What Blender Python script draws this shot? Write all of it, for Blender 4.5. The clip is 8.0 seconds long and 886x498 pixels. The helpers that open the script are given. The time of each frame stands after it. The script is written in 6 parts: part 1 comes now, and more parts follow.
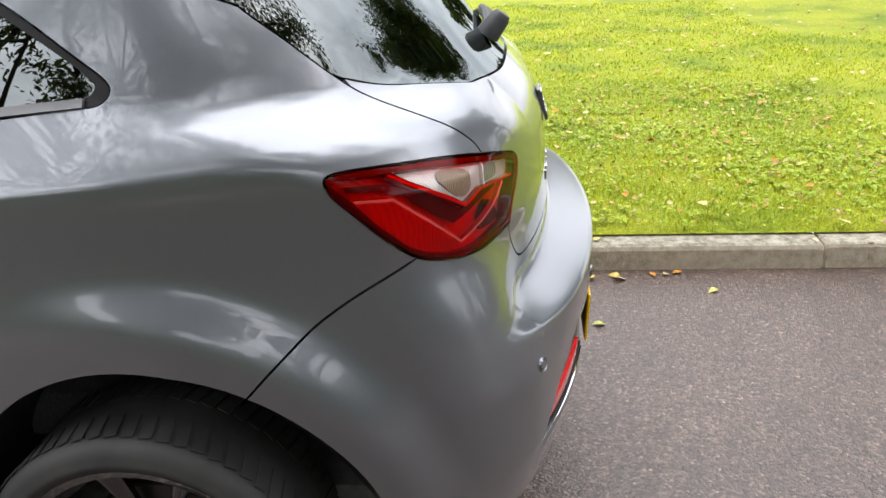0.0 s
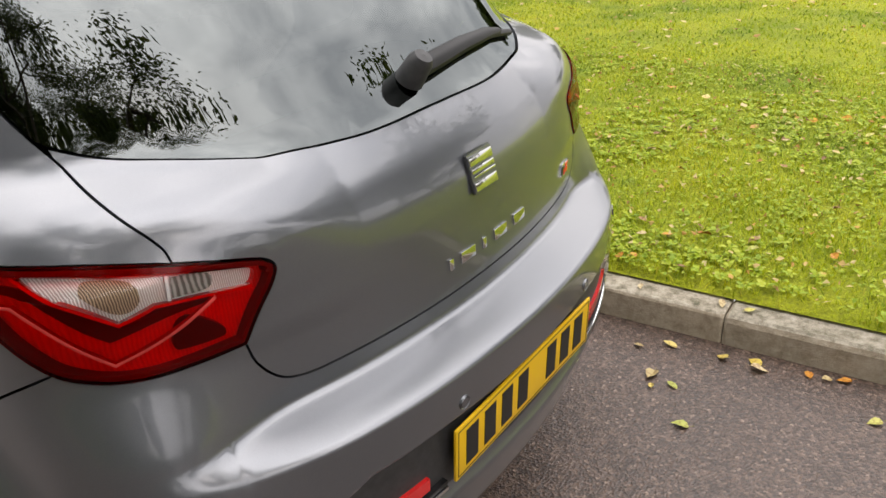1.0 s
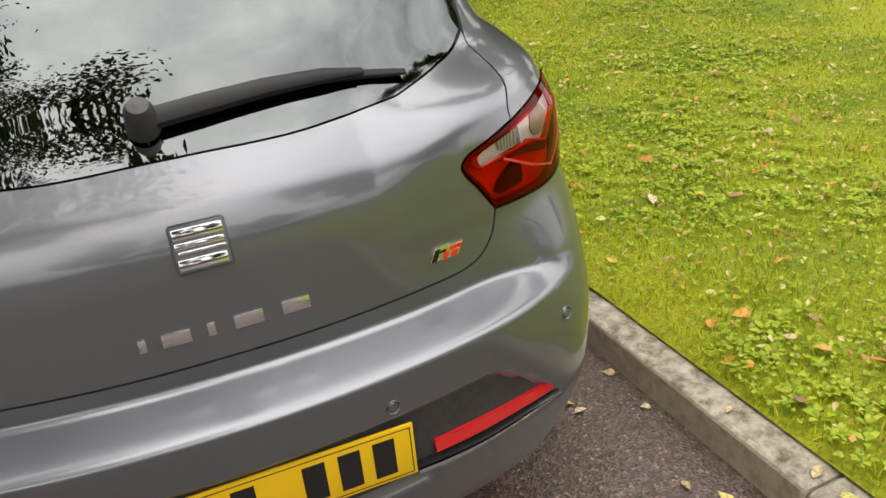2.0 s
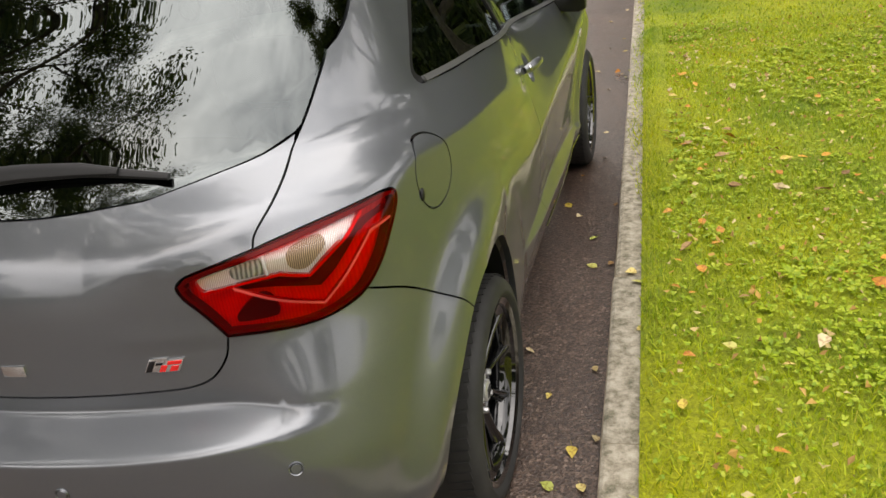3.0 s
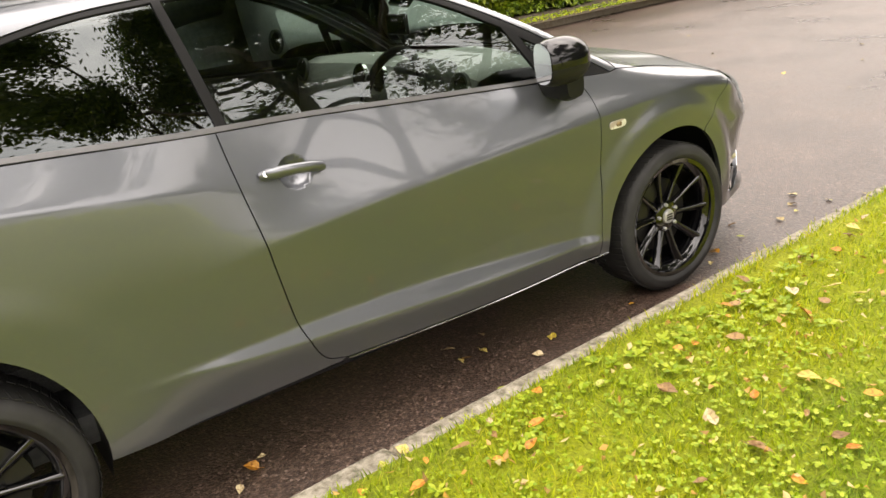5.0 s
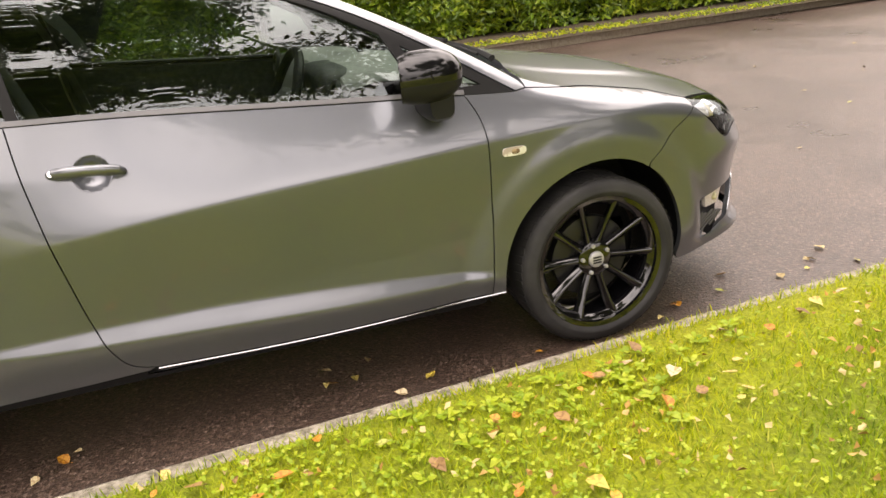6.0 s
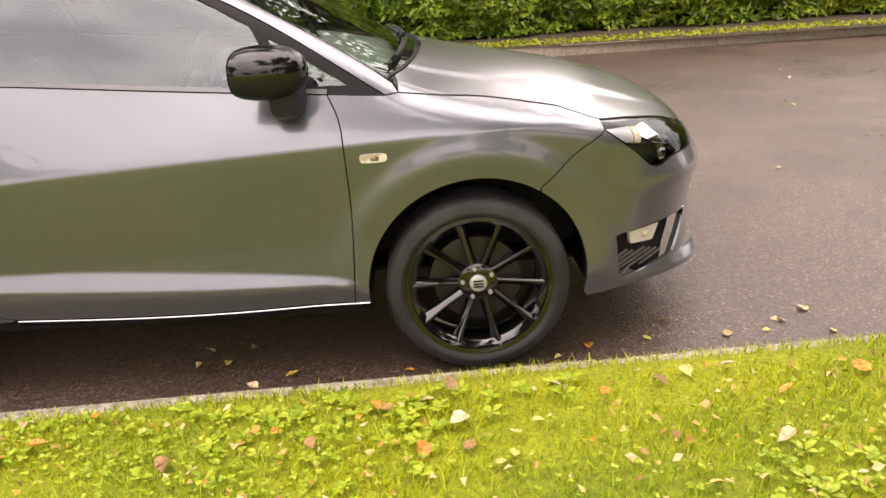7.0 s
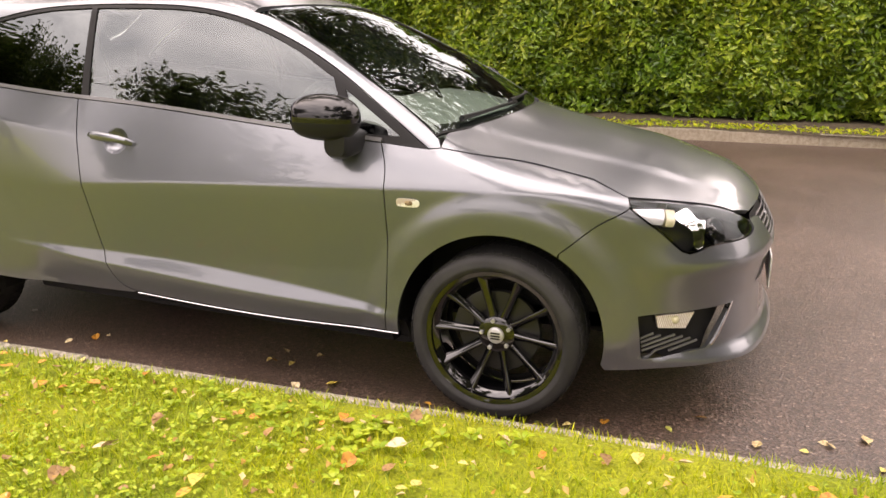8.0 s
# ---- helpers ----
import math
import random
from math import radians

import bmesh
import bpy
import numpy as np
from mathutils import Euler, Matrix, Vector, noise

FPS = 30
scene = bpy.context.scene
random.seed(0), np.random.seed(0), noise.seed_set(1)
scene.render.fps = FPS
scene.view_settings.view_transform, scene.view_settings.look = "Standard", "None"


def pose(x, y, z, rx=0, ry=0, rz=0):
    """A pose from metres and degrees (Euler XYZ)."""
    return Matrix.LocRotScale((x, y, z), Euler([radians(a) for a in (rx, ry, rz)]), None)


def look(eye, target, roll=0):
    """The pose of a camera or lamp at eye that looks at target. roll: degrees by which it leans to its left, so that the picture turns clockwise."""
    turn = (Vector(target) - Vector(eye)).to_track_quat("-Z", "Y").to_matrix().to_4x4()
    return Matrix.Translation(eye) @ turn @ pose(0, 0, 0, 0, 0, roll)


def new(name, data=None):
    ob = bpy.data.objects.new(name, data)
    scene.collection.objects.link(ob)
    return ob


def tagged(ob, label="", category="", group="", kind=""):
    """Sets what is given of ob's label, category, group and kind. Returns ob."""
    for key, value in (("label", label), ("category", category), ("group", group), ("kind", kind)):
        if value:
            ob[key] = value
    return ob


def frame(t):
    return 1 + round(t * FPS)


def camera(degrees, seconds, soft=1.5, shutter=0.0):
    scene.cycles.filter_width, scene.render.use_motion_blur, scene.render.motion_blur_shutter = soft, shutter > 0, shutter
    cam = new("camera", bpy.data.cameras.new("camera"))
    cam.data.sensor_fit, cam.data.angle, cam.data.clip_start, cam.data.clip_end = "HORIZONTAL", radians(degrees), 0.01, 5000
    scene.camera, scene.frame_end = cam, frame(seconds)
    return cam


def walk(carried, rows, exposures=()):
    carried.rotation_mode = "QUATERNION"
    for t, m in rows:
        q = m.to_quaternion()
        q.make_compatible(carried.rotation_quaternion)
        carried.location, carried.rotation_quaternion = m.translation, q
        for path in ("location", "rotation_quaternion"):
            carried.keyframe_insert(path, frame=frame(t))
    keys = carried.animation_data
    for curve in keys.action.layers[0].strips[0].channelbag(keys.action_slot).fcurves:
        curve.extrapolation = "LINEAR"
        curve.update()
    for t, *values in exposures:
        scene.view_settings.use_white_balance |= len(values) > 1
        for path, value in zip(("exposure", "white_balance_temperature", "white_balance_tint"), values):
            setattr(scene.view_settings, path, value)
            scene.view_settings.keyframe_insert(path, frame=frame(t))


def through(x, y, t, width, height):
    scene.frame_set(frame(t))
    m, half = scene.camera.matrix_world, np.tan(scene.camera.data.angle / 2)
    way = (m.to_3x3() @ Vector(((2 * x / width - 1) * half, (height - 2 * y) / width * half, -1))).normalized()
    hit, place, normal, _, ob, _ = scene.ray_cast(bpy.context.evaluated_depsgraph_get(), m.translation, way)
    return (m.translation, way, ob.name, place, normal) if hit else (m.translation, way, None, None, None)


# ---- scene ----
# World: metres. The car stands along +y, x to its right; the origin lies on the road under the rear axle.
cam = camera(57.7, 8.0, shutter=0.0)
PATH = [
    (0, (-1.811, -0.629, 1.32), (0.021, -0.428, 0.543), -2.4),
    (0.5, (-1.5, -1.046, 1.412), (0.222, -0.402, 0.625), -2.2),
    (1, (-1.116, -1.39, 1.411), (0.344, -0.341, 0.534), -3.3),
    (1.2, (-0.938, -1.494, 1.445), (0.394, -0.298, 0.553), -3.8),
    (2.3, (0.373, -1.847, 1.388), (0.632, -0.068, 0.511), -7.0),
    (2.5, (0.629, -1.799, 1.396), (0.648, 0.002, 0.527), -7.5),
    (3, (1.242, -1.61, 1.472), (0.694, 0.118, 0.626), -7.5),
    (3.5, (1.69, -1.218, 1.475), (0.754, 0.345, 0.649), -7.7),
    (4, (2.105, -0.88, 1.47), (0.848, 0.491, 0.735), -7.8),
    (4.5, (2.476, -0.433, 1.442), (1.024, 0.749, 0.737), -7.6),
    (5, (2.793, 0.137, 1.401), (1.219, 1.143, 0.688), -7.6),
    (5.2, (2.9, 0.373, 1.381), (1.263, 1.284, 0.681), -7.7),
    (6.3, (3.095, 1.52, 1.34), (1.267, 1.924, 0.637), -5.0),
    (6.5, (3.126, 1.749, 1.357), (1.271, 2.025, 0.663), -4.6),
    (7, (3.142, 2.295, 1.31), (1.274, 2.349, 0.597), -3.4),
    (7.5, (3.142, 2.761, 1.3), (1.299, 2.377, 0.624), -3.3),
    (8, (3.218, 3.135, 1.31), (1.405, 2.496, 0.758), 0.2),
]
walk(cam, [(t, look(eye, target, roll)) for t, eye, target, roll in PATH], [(0.0, 0.38, 6650, 12), (0.5, -0.08, 6950, 14), (1.2, -0.08, 7250, 15), (2.5, -0.1, 7350, 12), (3.5, 0.08, 7450, 15), (4.0, 0.3, 7500, 16), (5.0, 0.42, 7800, 16), (6.5, 0.43, 7900, 24), (8.0, 0.51, 7950, 26)])

# ---- light: bright overcast sky ----
world = bpy.data.worlds.new("overcast_sky")
scene.world = world
world.use_nodes = True
wn, wl = world.node_tree.nodes, world.node_tree.links
sky = wn.new("ShaderNodeTexSky")
sky.sky_type, sky.sun_disc = "NISHITA", False
sky.sun_elevation, sky.sun_rotation = radians(50), radians(200)
sky.dust_density = 3.0
dim = wn.new("ShaderNodeMixRGB")
dim.blend_type = "MULTIPLY"
dim.inputs["Fac"].default_value, dim.inputs["Color2"].default_value = 1.0, (0.1, 0.1, 0.1, 1)
wl.new(sky.outputs["Color"], dim.inputs["Color1"])
# A closed, uneven cloud cover over the blue.
co, stretch, cloud, cover, mix = (wn.new(k) for k in ("ShaderNodeTexCoord", "ShaderNodeMapping", "ShaderNodeTexNoise", "ShaderNodeValToRGB", "ShaderNodeMixRGB"))
stretch.inputs["Scale"].default_value = (1.0, 1.0, 2.2)
cloud.inputs["Scale"].default_value, cloud.inputs["Detail"].default_value, cloud.inputs["Roughness"].default_value = 2.6, 6.0, 0.55
wl.new(co.outputs["Generated"], stretch.inputs["Vector"])
wl.new(stretch.outputs["Vector"], cloud.inputs["Vector"])
wl.new(cloud.outputs["Fac"], cover.inputs["Fac"])
cover.color_ramp.elements[0].position, cover.color_ramp.elements[0].color = 0.34, (0.60, 0.635, 0.69, 1)
cover.color_ramp.elements[1].position, cover.color_ramp.elements[1].color = 0.66, (1.20, 1.235, 1.29, 1)
mix.inputs["Fac"].default_value = 0.9
wl.new(dim.outputs["Color"], mix.inputs["Color1"])
wl.new(cover.outputs["Color"], mix.inputs["Color2"])
# An overcast sky is brightest overhead.
height, lift, veil = (wn.new(k) for k in ("ShaderNodeSeparateXYZ", "ShaderNodeMapRange", "ShaderNodeMixRGB"))
wl.new(co.outputs["Generated"], height.inputs["Vector"])
wl.new(height.outputs["Z"], lift.inputs["Value"])
lift.inputs["To Min"].default_value, lift.inputs["To Max"].default_value = 0.42, 1.95
veil.blend_type = "MULTIPLY"
veil.inputs["Fac"].default_value = 1.0
wl.new(mix.outputs["Color"], veil.inputs["Color1"])
wl.new(lift.outputs["Result"], veil.inputs["Color2"])
wl.new(veil.outputs["Color"], wn["Background"].inputs["Color"])
wn["Background"].inputs["Strength"].default_value = 2.55
sun_data = bpy.data.lights.new("sun", "SUN")
sun_data.energy, sun_data.angle, sun_data.color = 0.9, radians(120), (1.0, 0.97, 0.92)
sun = new("sun", sun_data)
sun.rotation_euler = (radians(22), 0, radians(-140))
# ---- the car's outer surface, as one smooth solid: body(x, y, z) < 0 inside ----
WHEELBASE, TYRE_R = 2.469, 0.302


class Curve:
    """A line through a few control points, softened over a given width."""

    def __init__(self, points, soft):
        p = np.array(points, float)
        step = soft / 6
        self.t = np.arange(p[0, 0] - 4 * soft, p[-1, 0] + 4 * soft, step)
        lo = (p[1, 1] - p[0, 1]) / (p[1, 0] - p[0, 0])
        hi = (p[-1, 1] - p[-2, 1]) / (p[-1, 0] - p[-2, 0])
        v = np.interp(self.t, p[:, 0], p[:, 1])
        v = np.where(self.t < p[0, 0], p[0, 1] + lo * (self.t - p[0, 0]), v)
        v = np.where(self.t > p[-1, 0], p[-1, 1] + hi * (self.t - p[-1, 0]), v)
        k = np.exp(-0.5 * (np.arange(-18, 19) / 6.0) ** 2)
        pad = np.r_[v[0] - (v[1] - v[0]) * np.arange(18, 0, -1), v, v[-1] + (v[-1] - v[-2]) * np.arange(1, 19)]
        self.v = np.convolve(pad, k / k.sum(), "valid")

    def __call__(self, t):
        q = (np.asarray(t, float) - self.t[0]) / (self.t[1] - self.t[0])
        q = np.clip(q, 1, len(self.t) - 3.001)
        i = q.astype(int)
        f, v = q - i, self.v
        return ((1 - f) ** 3 * v[i - 1] + (3 * f**3 - 6 * f**2 + 4) * v[i] + (-3 * f**3 + 3 * f**2 + 3 * f + 1) * v[i + 1] + f**3 * v[i + 2]) / 6


def smax(a, b, k):
    """The larger of two fields, rounded over k."""
    h = np.clip(0.5 + 0.5 * (a - b) / k, 0, 1)
    return b + (a - b) * h + k * h * (1 - h)


HALF_WIDTH = Curve([(-0.95, 0.62), (-0.6, 0.71), (-0.33, 0.772), (0, 0.825), (0.5, 0.842), (1.0, 0.845), (2.0, 0.842), (2.5, 0.832), (2.9, 0.79), (3.3, 0.70)], 0.12)
REAR_CREASE = Curve([(-0.8, 0.962), (-0.55, 0.978), (-0.4, 0.985), (-0.2, 0.980), (-0.08, 0.968), (0.17, 0.952), (0.43, 0.920), (0.65, 0.887), (1.2, 0.80)], 0.07)
FRONT_CREASE = Curve([(0.4, 0.655), (0.83, 0.698), (1.14, 0.731), (1.456, 0.753), (1.78, 0.772), (2.08, 0.789), (2.5, 0.804), (2.9, 0.808), (3.3, 0.795)], 0.07)
LEDGE = Curve([(0.2, 0.437), (0.49, 0.418), (0.73, 0.392), (1.05, 0.374), (1.56, 0.350), (2.05, 0.338)], 0.07)
BELT = Curve([(-0.6, 1.10), (0, 1.065), (0.77, 1.005), (2.25, 0.915), (2.9, 0.86), (3.3, 0.83)], 0.10)
LOWER = Curve([(0.12, 0.055), (0.2, 0.035), (0.28, 0.024), (0.45, 0.020), (0.6, 0.010), (0.72, 0.0), (1.4, 0.0)], 0.03)
TOP = Curve([(3.5, 0.50), (3.36, 0.68), (3.2, 0.772), (2.9, 0.858), (2.5, 0.930), (2.28, 0.978), (1.95, 1.15), (1.5, 1.355), (1.28, 1.415), (1.08, 1.425), (0.75, 1.428), (0.3, 1.425), (-0.1, 1.40), (-0.5, 1.345)][::-1], 0.05)
CROWN = Curve([(-0.5, 0.20), (1.1, 0.12), (1.6, 0.05), (1.9, 0.04), (2.3, 0.09), (2.9, 0.11), (3.3, 0.16)], 0.15)
# The bumper's shelf below the tailgate, with a tight edge above and below.
SHELF = Curve([(0.1, -0.103), (0.629, -0.103), (0.6335, -0.097), (0.658, -0.008), (0.662, 0.0), (0.9, 0.0)], 0.003)
REAR = Curve([(0.15, -0.537), (0.28, -0.612), (0.40, -0.645), (0.590, -0.654), (0.70, -0.655), (0.85, -0.648), (0.89, -0.642), (0.94, -0.620), (0.99, -0.577), (1.02, -0.548), (1.34, -0.25), (1.5, -0.1)], 0.012)
REAR_CORNER = Curve([(0.15, -0.64), (0.28, -0.715), (0.40, -0.748), (0.56, -0.752), (0.68, -0.716), (0.78, -0.664), (0.82, -0.651), (0.918, -0.643), (1.02, -0.545), (1.34, -0.25), (1.5, -0.1)], 0.012)
FRONT = Curve([(0.12, 3.25), (0.21, 3.385), (0.265, 3.39), (0.29, 3.345), (0.45, 3.338), (0.545, 3.358), (0.575, 3.376), (0.592, 3.370), (0.64, 3.345), (0.72, 3.312), (0.85, 3.18), (1.0, 2.9)], 0.014)


def ease(t):
    t = np.clip(t, 0, 1)
    return t * t * t * (t * (6 * t - 15) + 10)


def fold(t, width=0.006):
    """Nothing below 0, rising above it, with a tight bend between."""
    return 0.5 * (t + np.sqrt(t * t + width * width))


def ledge_top(y):
    return LEDGE(y) + 0.014 + 0.046 * np.clip((y - 0.5) * (2.12 - y) / 0.656, 0, 1)


def side_x(y, z):
    """Half the body's width at a place along it and a height: two creases, a ledge above the sill, haunches round the wheels."""
    zf, zr, zb = FRONT_CREASE(y), REAR_CREASE(y), BELT(y)
    w = ease((y - 0.40) / 0.85)
    up = np.minimum(z, zb)
    h = np.maximum(zb - zf, 0.05)
    over = fold(up - zf)
    front = 0.45 * over + (0.125 - 0.043 * np.clip(y - 0.9, -0.2, 1.5) - 0.45 * h) * np.minimum(over / h, 1) ** 2 + 0.055 * np.minimum(fold(zf - up, 0.006), 0.3)
    rear = 0.014 * np.clip((up - 0.68) / np.maximum(zr - 0.68, 0.05), 0, 1) ** 1.6 + (0.80 - 0.50 * np.clip(y / 0.8, 0, 1)) * fold(up - zr, 0.006)
    glass = np.maximum(z - zb, 0)
    glass = 0.43 * glass + 0.22 * glass * glass
    x = HALF_WIDTH(y) - LOWER(z) - w * front - (1 - w) * rear - glass
    # A scoop above the sill: a sloping ledge, deepest amidships, over a lower flank that turns under.
    deep = ledge_top(y) - LEDGE(y)
    along = ease((y - 0.25) / 0.5) * ease((2.14 - y) / 0.14)
    x = x + along * (0.46 * (fold(LEDGE(y) + deep - z, 0.004) - fold(LEDGE(y) - z, 0.004)) - 0.22 * np.minimum(fold(LEDGE(y) - z, 0.004), 0.13))
    x = x + 0.040 * ease((0.86 - z) / 0.40) * ease((0.08 - y) / 0.42)
    x = x - 0.62 * fold(0.36 - z, 0.05) * ease(-y / 0.35)
    nose = ease((y - 2.82) / 0.3)
    x = x - 0.30 * nose * np.minimum(fold(z - 0.588, 0.008), 0.08) - 0.13 * nose * np.minimum(fold(0.55 - z, 0.02), 0.27) + 0.018 * nose * ease((0.285 - z) / 0.02)
    for wy in (0.0, WHEELBASE):
        r = np.hypot(y - wy, z - TYRE_R)
        # A flat lip round the arch, then a shoulder that faces up, then the flank.
        high = 0.020 * ease((z - 0.16) / 0.2) if wy else 0.036 - 0.030 * np.clip(y / 0.30 + 0.35, 0, 1)
        x = x + high * ease(((0.520 if wy else 0.550) - r) / (0.11 if wy else 0.125))
    return x


def body(x, y, z):
    x = np.abs(x)
    side = x - side_x(y, z)
    high = ease((z - 0.76) / 0.08)
    corner = ease((x - 0.42) / 0.32) * (1 - high) + ease((x - 0.22) / 0.28) * high
    zz = z - 0.18 * np.clip(x - 0.38, 0, 0.32) * ease((z - 0.80) / 0.08) * ease((1.06 - z) / 0.06)
    zz = zz - (0.22 * np.clip(x - 0.29, 0, 0.30) - 0.18 * np.clip(x - 0.38, 0, 0.32)) * ease((z - 0.80) / 0.08) * ease((1.035 - z) / 0.06)
    rear = (REAR(zz) + SHELF(zz)) * (1 - corner) + REAR_CORNER(zz) * corner + 0.26 * x**2 + 0.15 * np.maximum(x - 0.3, 0) ** 2 + 0.6 * np.clip((z - 0.92) / 0.12, 0, 1) * x**4 - y
    rear = (rear - 0.016 * ease((z - 1.0) / 0.17) * ease((1.36 - z) / 0.17)) * np.where(z > 1.0, 0.78, 1.0)
    front = (y - FRONT(z) + 0.30 * x**2 + 0.5 * np.maximum(x - 0.35, 0) ** 2) * 0.9
    yy = y + np.clip((y - 0.9) / 0.5, 0, 1) * 0.05 * x**2
    slope = (TOP(yy + 0.02) - TOP(yy - 0.02)) / 0.04
    top = (z - TOP(yy) + CROWN(y) * x**2) / np.sqrt(1 + slope**2)
    f = smax(side, rear, 0.11)
    f = smax(f, front, 0.16)
    f = smax(f, top, 0.06)
    return smax(f, 0.16 - z, 0.03)


# The skirt is unrolled: u is y along the sides, and runs on round the corners to the middle of the rear and of the front.
REAR_C, FRONT_C, FAN = (0.45, -0.20), (0.40, 2.75), 0.40
U_REAR = REAR_C[1] - FAN * math.pi / 2 - REAR_C[0]
U_FRONT = FRONT_C[1] + FAN * math.pi / 2 + FRONT_C[0]


def rays(u):
    """Where the level ray of each u starts, in plan, and its way."""
    u = np.asarray(u, float)
    flip = np.where((u < U_REAR) | (u > U_FRONT), -1.0, 1.0)
    u = np.where(u < U_REAR, 2 * U_REAR - u, np.where(u > U_FRONT, 2 * U_FRONT - u, u))
    ar = np.clip((REAR_C[1] - u) / FAN, 0, math.pi / 2)
    af = np.clip((u - FRONT_C[1]) / FAN, 0, math.pi / 2)
    dx = np.cos(ar) * np.cos(af)
    dy = np.where(u < 1, -np.sin(ar), np.sin(af))
    ox = np.where(u < 1, REAR_C[0], FRONT_C[0]) * 1.0
    ox = np.where((u >= REAR_C[1]) & (u <= FRONT_C[1]), REAR_C[0] + (FRONT_C[0] - REAR_C[0]) * (u - REAR_C[1]) / (FRONT_C[1] - REAR_C[1]), ox)
    oy = np.clip(u, REAR_C[1], FRONT_C[1])
    ox = np.where(ar >= math.pi / 2 - 1e-9, np.clip(u - U_REAR, 0, REAR_C[0]), ox)
    ox = np.where(af >= math.pi / 2 - 1e-9, np.clip(U_FRONT - u, 0, FRONT_C[0]), ox)
    return flip * ox, oy, flip * dx, dy


def meet(ox, oy, oz, dx, dy, dz, far=1.2):
    """Where rays that start inside leave the body for the last time."""
    ox, oy, oz, dx, dy, dz = [np.asarray(v, float) * np.ones(np.broadcast(ox, oy, oz, dx, dy, dz).shape) for v in (ox, oy, oz, dx, dy, dz)]
    steps = np.linspace(-0.4, far, 65)
    inside = np.stack([body(ox + s * dx, oy + s * dy, oz + s * dz) < 0 for s in steps])
    last = len(steps) - 1 - np.argmax(inside[::-1], axis=0)
    last = np.minimum(last, len(steps) - 2)
    a, b = steps[last].copy(), steps[last + 1].copy()
    for _ in range(22):
        m = (a + b) / 2
        deep = body(ox + m * dx, oy + m * dy, oz + m * dz) < 0
        a, b = np.where(deep, m, a), np.where(deep, b, m)
    return np.stack([ox + a * dx, oy + a * dy, oz + a * dz], -1)


def on_skirt(u, z):
    ox, oy, dx, dy = rays(u)
    return meet(ox, oy, np.asarray(z, float), dx, dy, 0.0)


def on_top(x, y):
    return meet(np.asarray(x, float), np.asarray(y, float), 0.6, 0.0, 0.0, 1.0)


def slope_at(p):
    """The outward normals at places on the body."""
    e = 0.003
    x, y, z = p[..., 0], p[..., 1], p[..., 2]
    n = np.stack([body(x + e, y, z) - body(x - e, y, z), body(x, y + e, z) - body(x, y - e, z), body(x, y, z + e) - body(x, y, z - e)], -1)
    return n / np.linalg.norm(n, axis=-1, keepdims=True)
# ---- tools ----
from mathutils.geometry import delaunay_2d_cdt


def material(name, colour, rough=0.5, metal=0.0, **inputs):
    m = bpy.data.materials.new(name)
    m.use_nodes = True
    b = m.node_tree.nodes["Principled BSDF"]
    b.inputs["Base Color"].default_value = (*colour, 1)
    b.inputs["Roughness"].default_value, b.inputs["Metallic"].default_value = rough, metal
    for key, value in inputs.items():
        b.inputs[key.replace("_", " ")].default_value = value
    return m


def node(m, kind, **values):
    n = m.node_tree.nodes.new(kind)
    for key, value in values.items():
        if key in n.inputs:
            n.inputs[key].default_value = value
    return n


def link(m, a, out, b, into):
    m.node_tree.links.new(a.outputs[out], b.inputs[into])


def ramp(m, stops, source, out="Fac"):
    r = m.node_tree.nodes.new("ShaderNodeValToRGB")
    e = r.color_ramp.elements
    while len(e) < len(stops):
        e.new(0.5)
    for k, (at, colour) in zip(e, stops):
        k.position, k.color = at, (*colour, 1)
    link(m, source, out, r, "Fac")
    return r


def bump(m, source, out, strength, distance):
    b = node(m, "ShaderNodeBump", Strength=strength, Distance=distance)
    link(m, source, out, b, "Height")
    link(m, b, "Normal", m.node_tree.nodes["Principled BSDF"], "Normal")


def put(name, mesh, mat, parent=None, label="", kind=""):
    if mat and not mesh.materials:
        mesh.materials.append(mat)
    ob = new(name, mesh)
    ob.parent = parent
    return tagged(ob, label=label, kind=kind)


def part(name, bm, mat, parent=None, label="", kind="", smooth=True):
    """Links a bmesh as one mesh object under a thing or a part."""
    mesh = bpy.data.meshes.new(name)
    bm.to_mesh(mesh)
    bm.free()
    if smooth:
        mesh.shade_smooth()
        mesh.set_sharp_from_angle(angle=radians(35))
    return put(name, mesh, mat, parent, label, kind)


def thing(name, label, category, at=(0, 0, 0), group="", kind=""):
    """An empty that holds the parts of a thing, at its base."""
    ob = new(name)
    ob.empty_display_size = 0.1
    ob.location = at
    return tagged(ob, label, category, group, kind)


def box(bm, lo, hi, bevel=0.0, m=None):
    """Adds a bevelled box."""
    r = bmesh.ops.create_cube(bm, size=1.0)["verts"]
    size = [b - a for a, b in zip(lo, hi)]
    mid = [(a + b) / 2 for a, b in zip(lo, hi)]
    bmesh.ops.transform(bm, matrix=Matrix.Translation(mid) @ Matrix.Diagonal((*size, 1)), verts=r)
    if bevel:
        edges = list({e for v in r for e in v.link_edges})
        r = [v for v in bmesh.ops.bevel(bm, geom=edges, offset=bevel, segments=2, affect="EDGES", profile=0.6)["verts"]]
    if m is not None:
        bmesh.ops.transform(bm, matrix=m, verts=[v for v in r if v.is_valid])
    return r


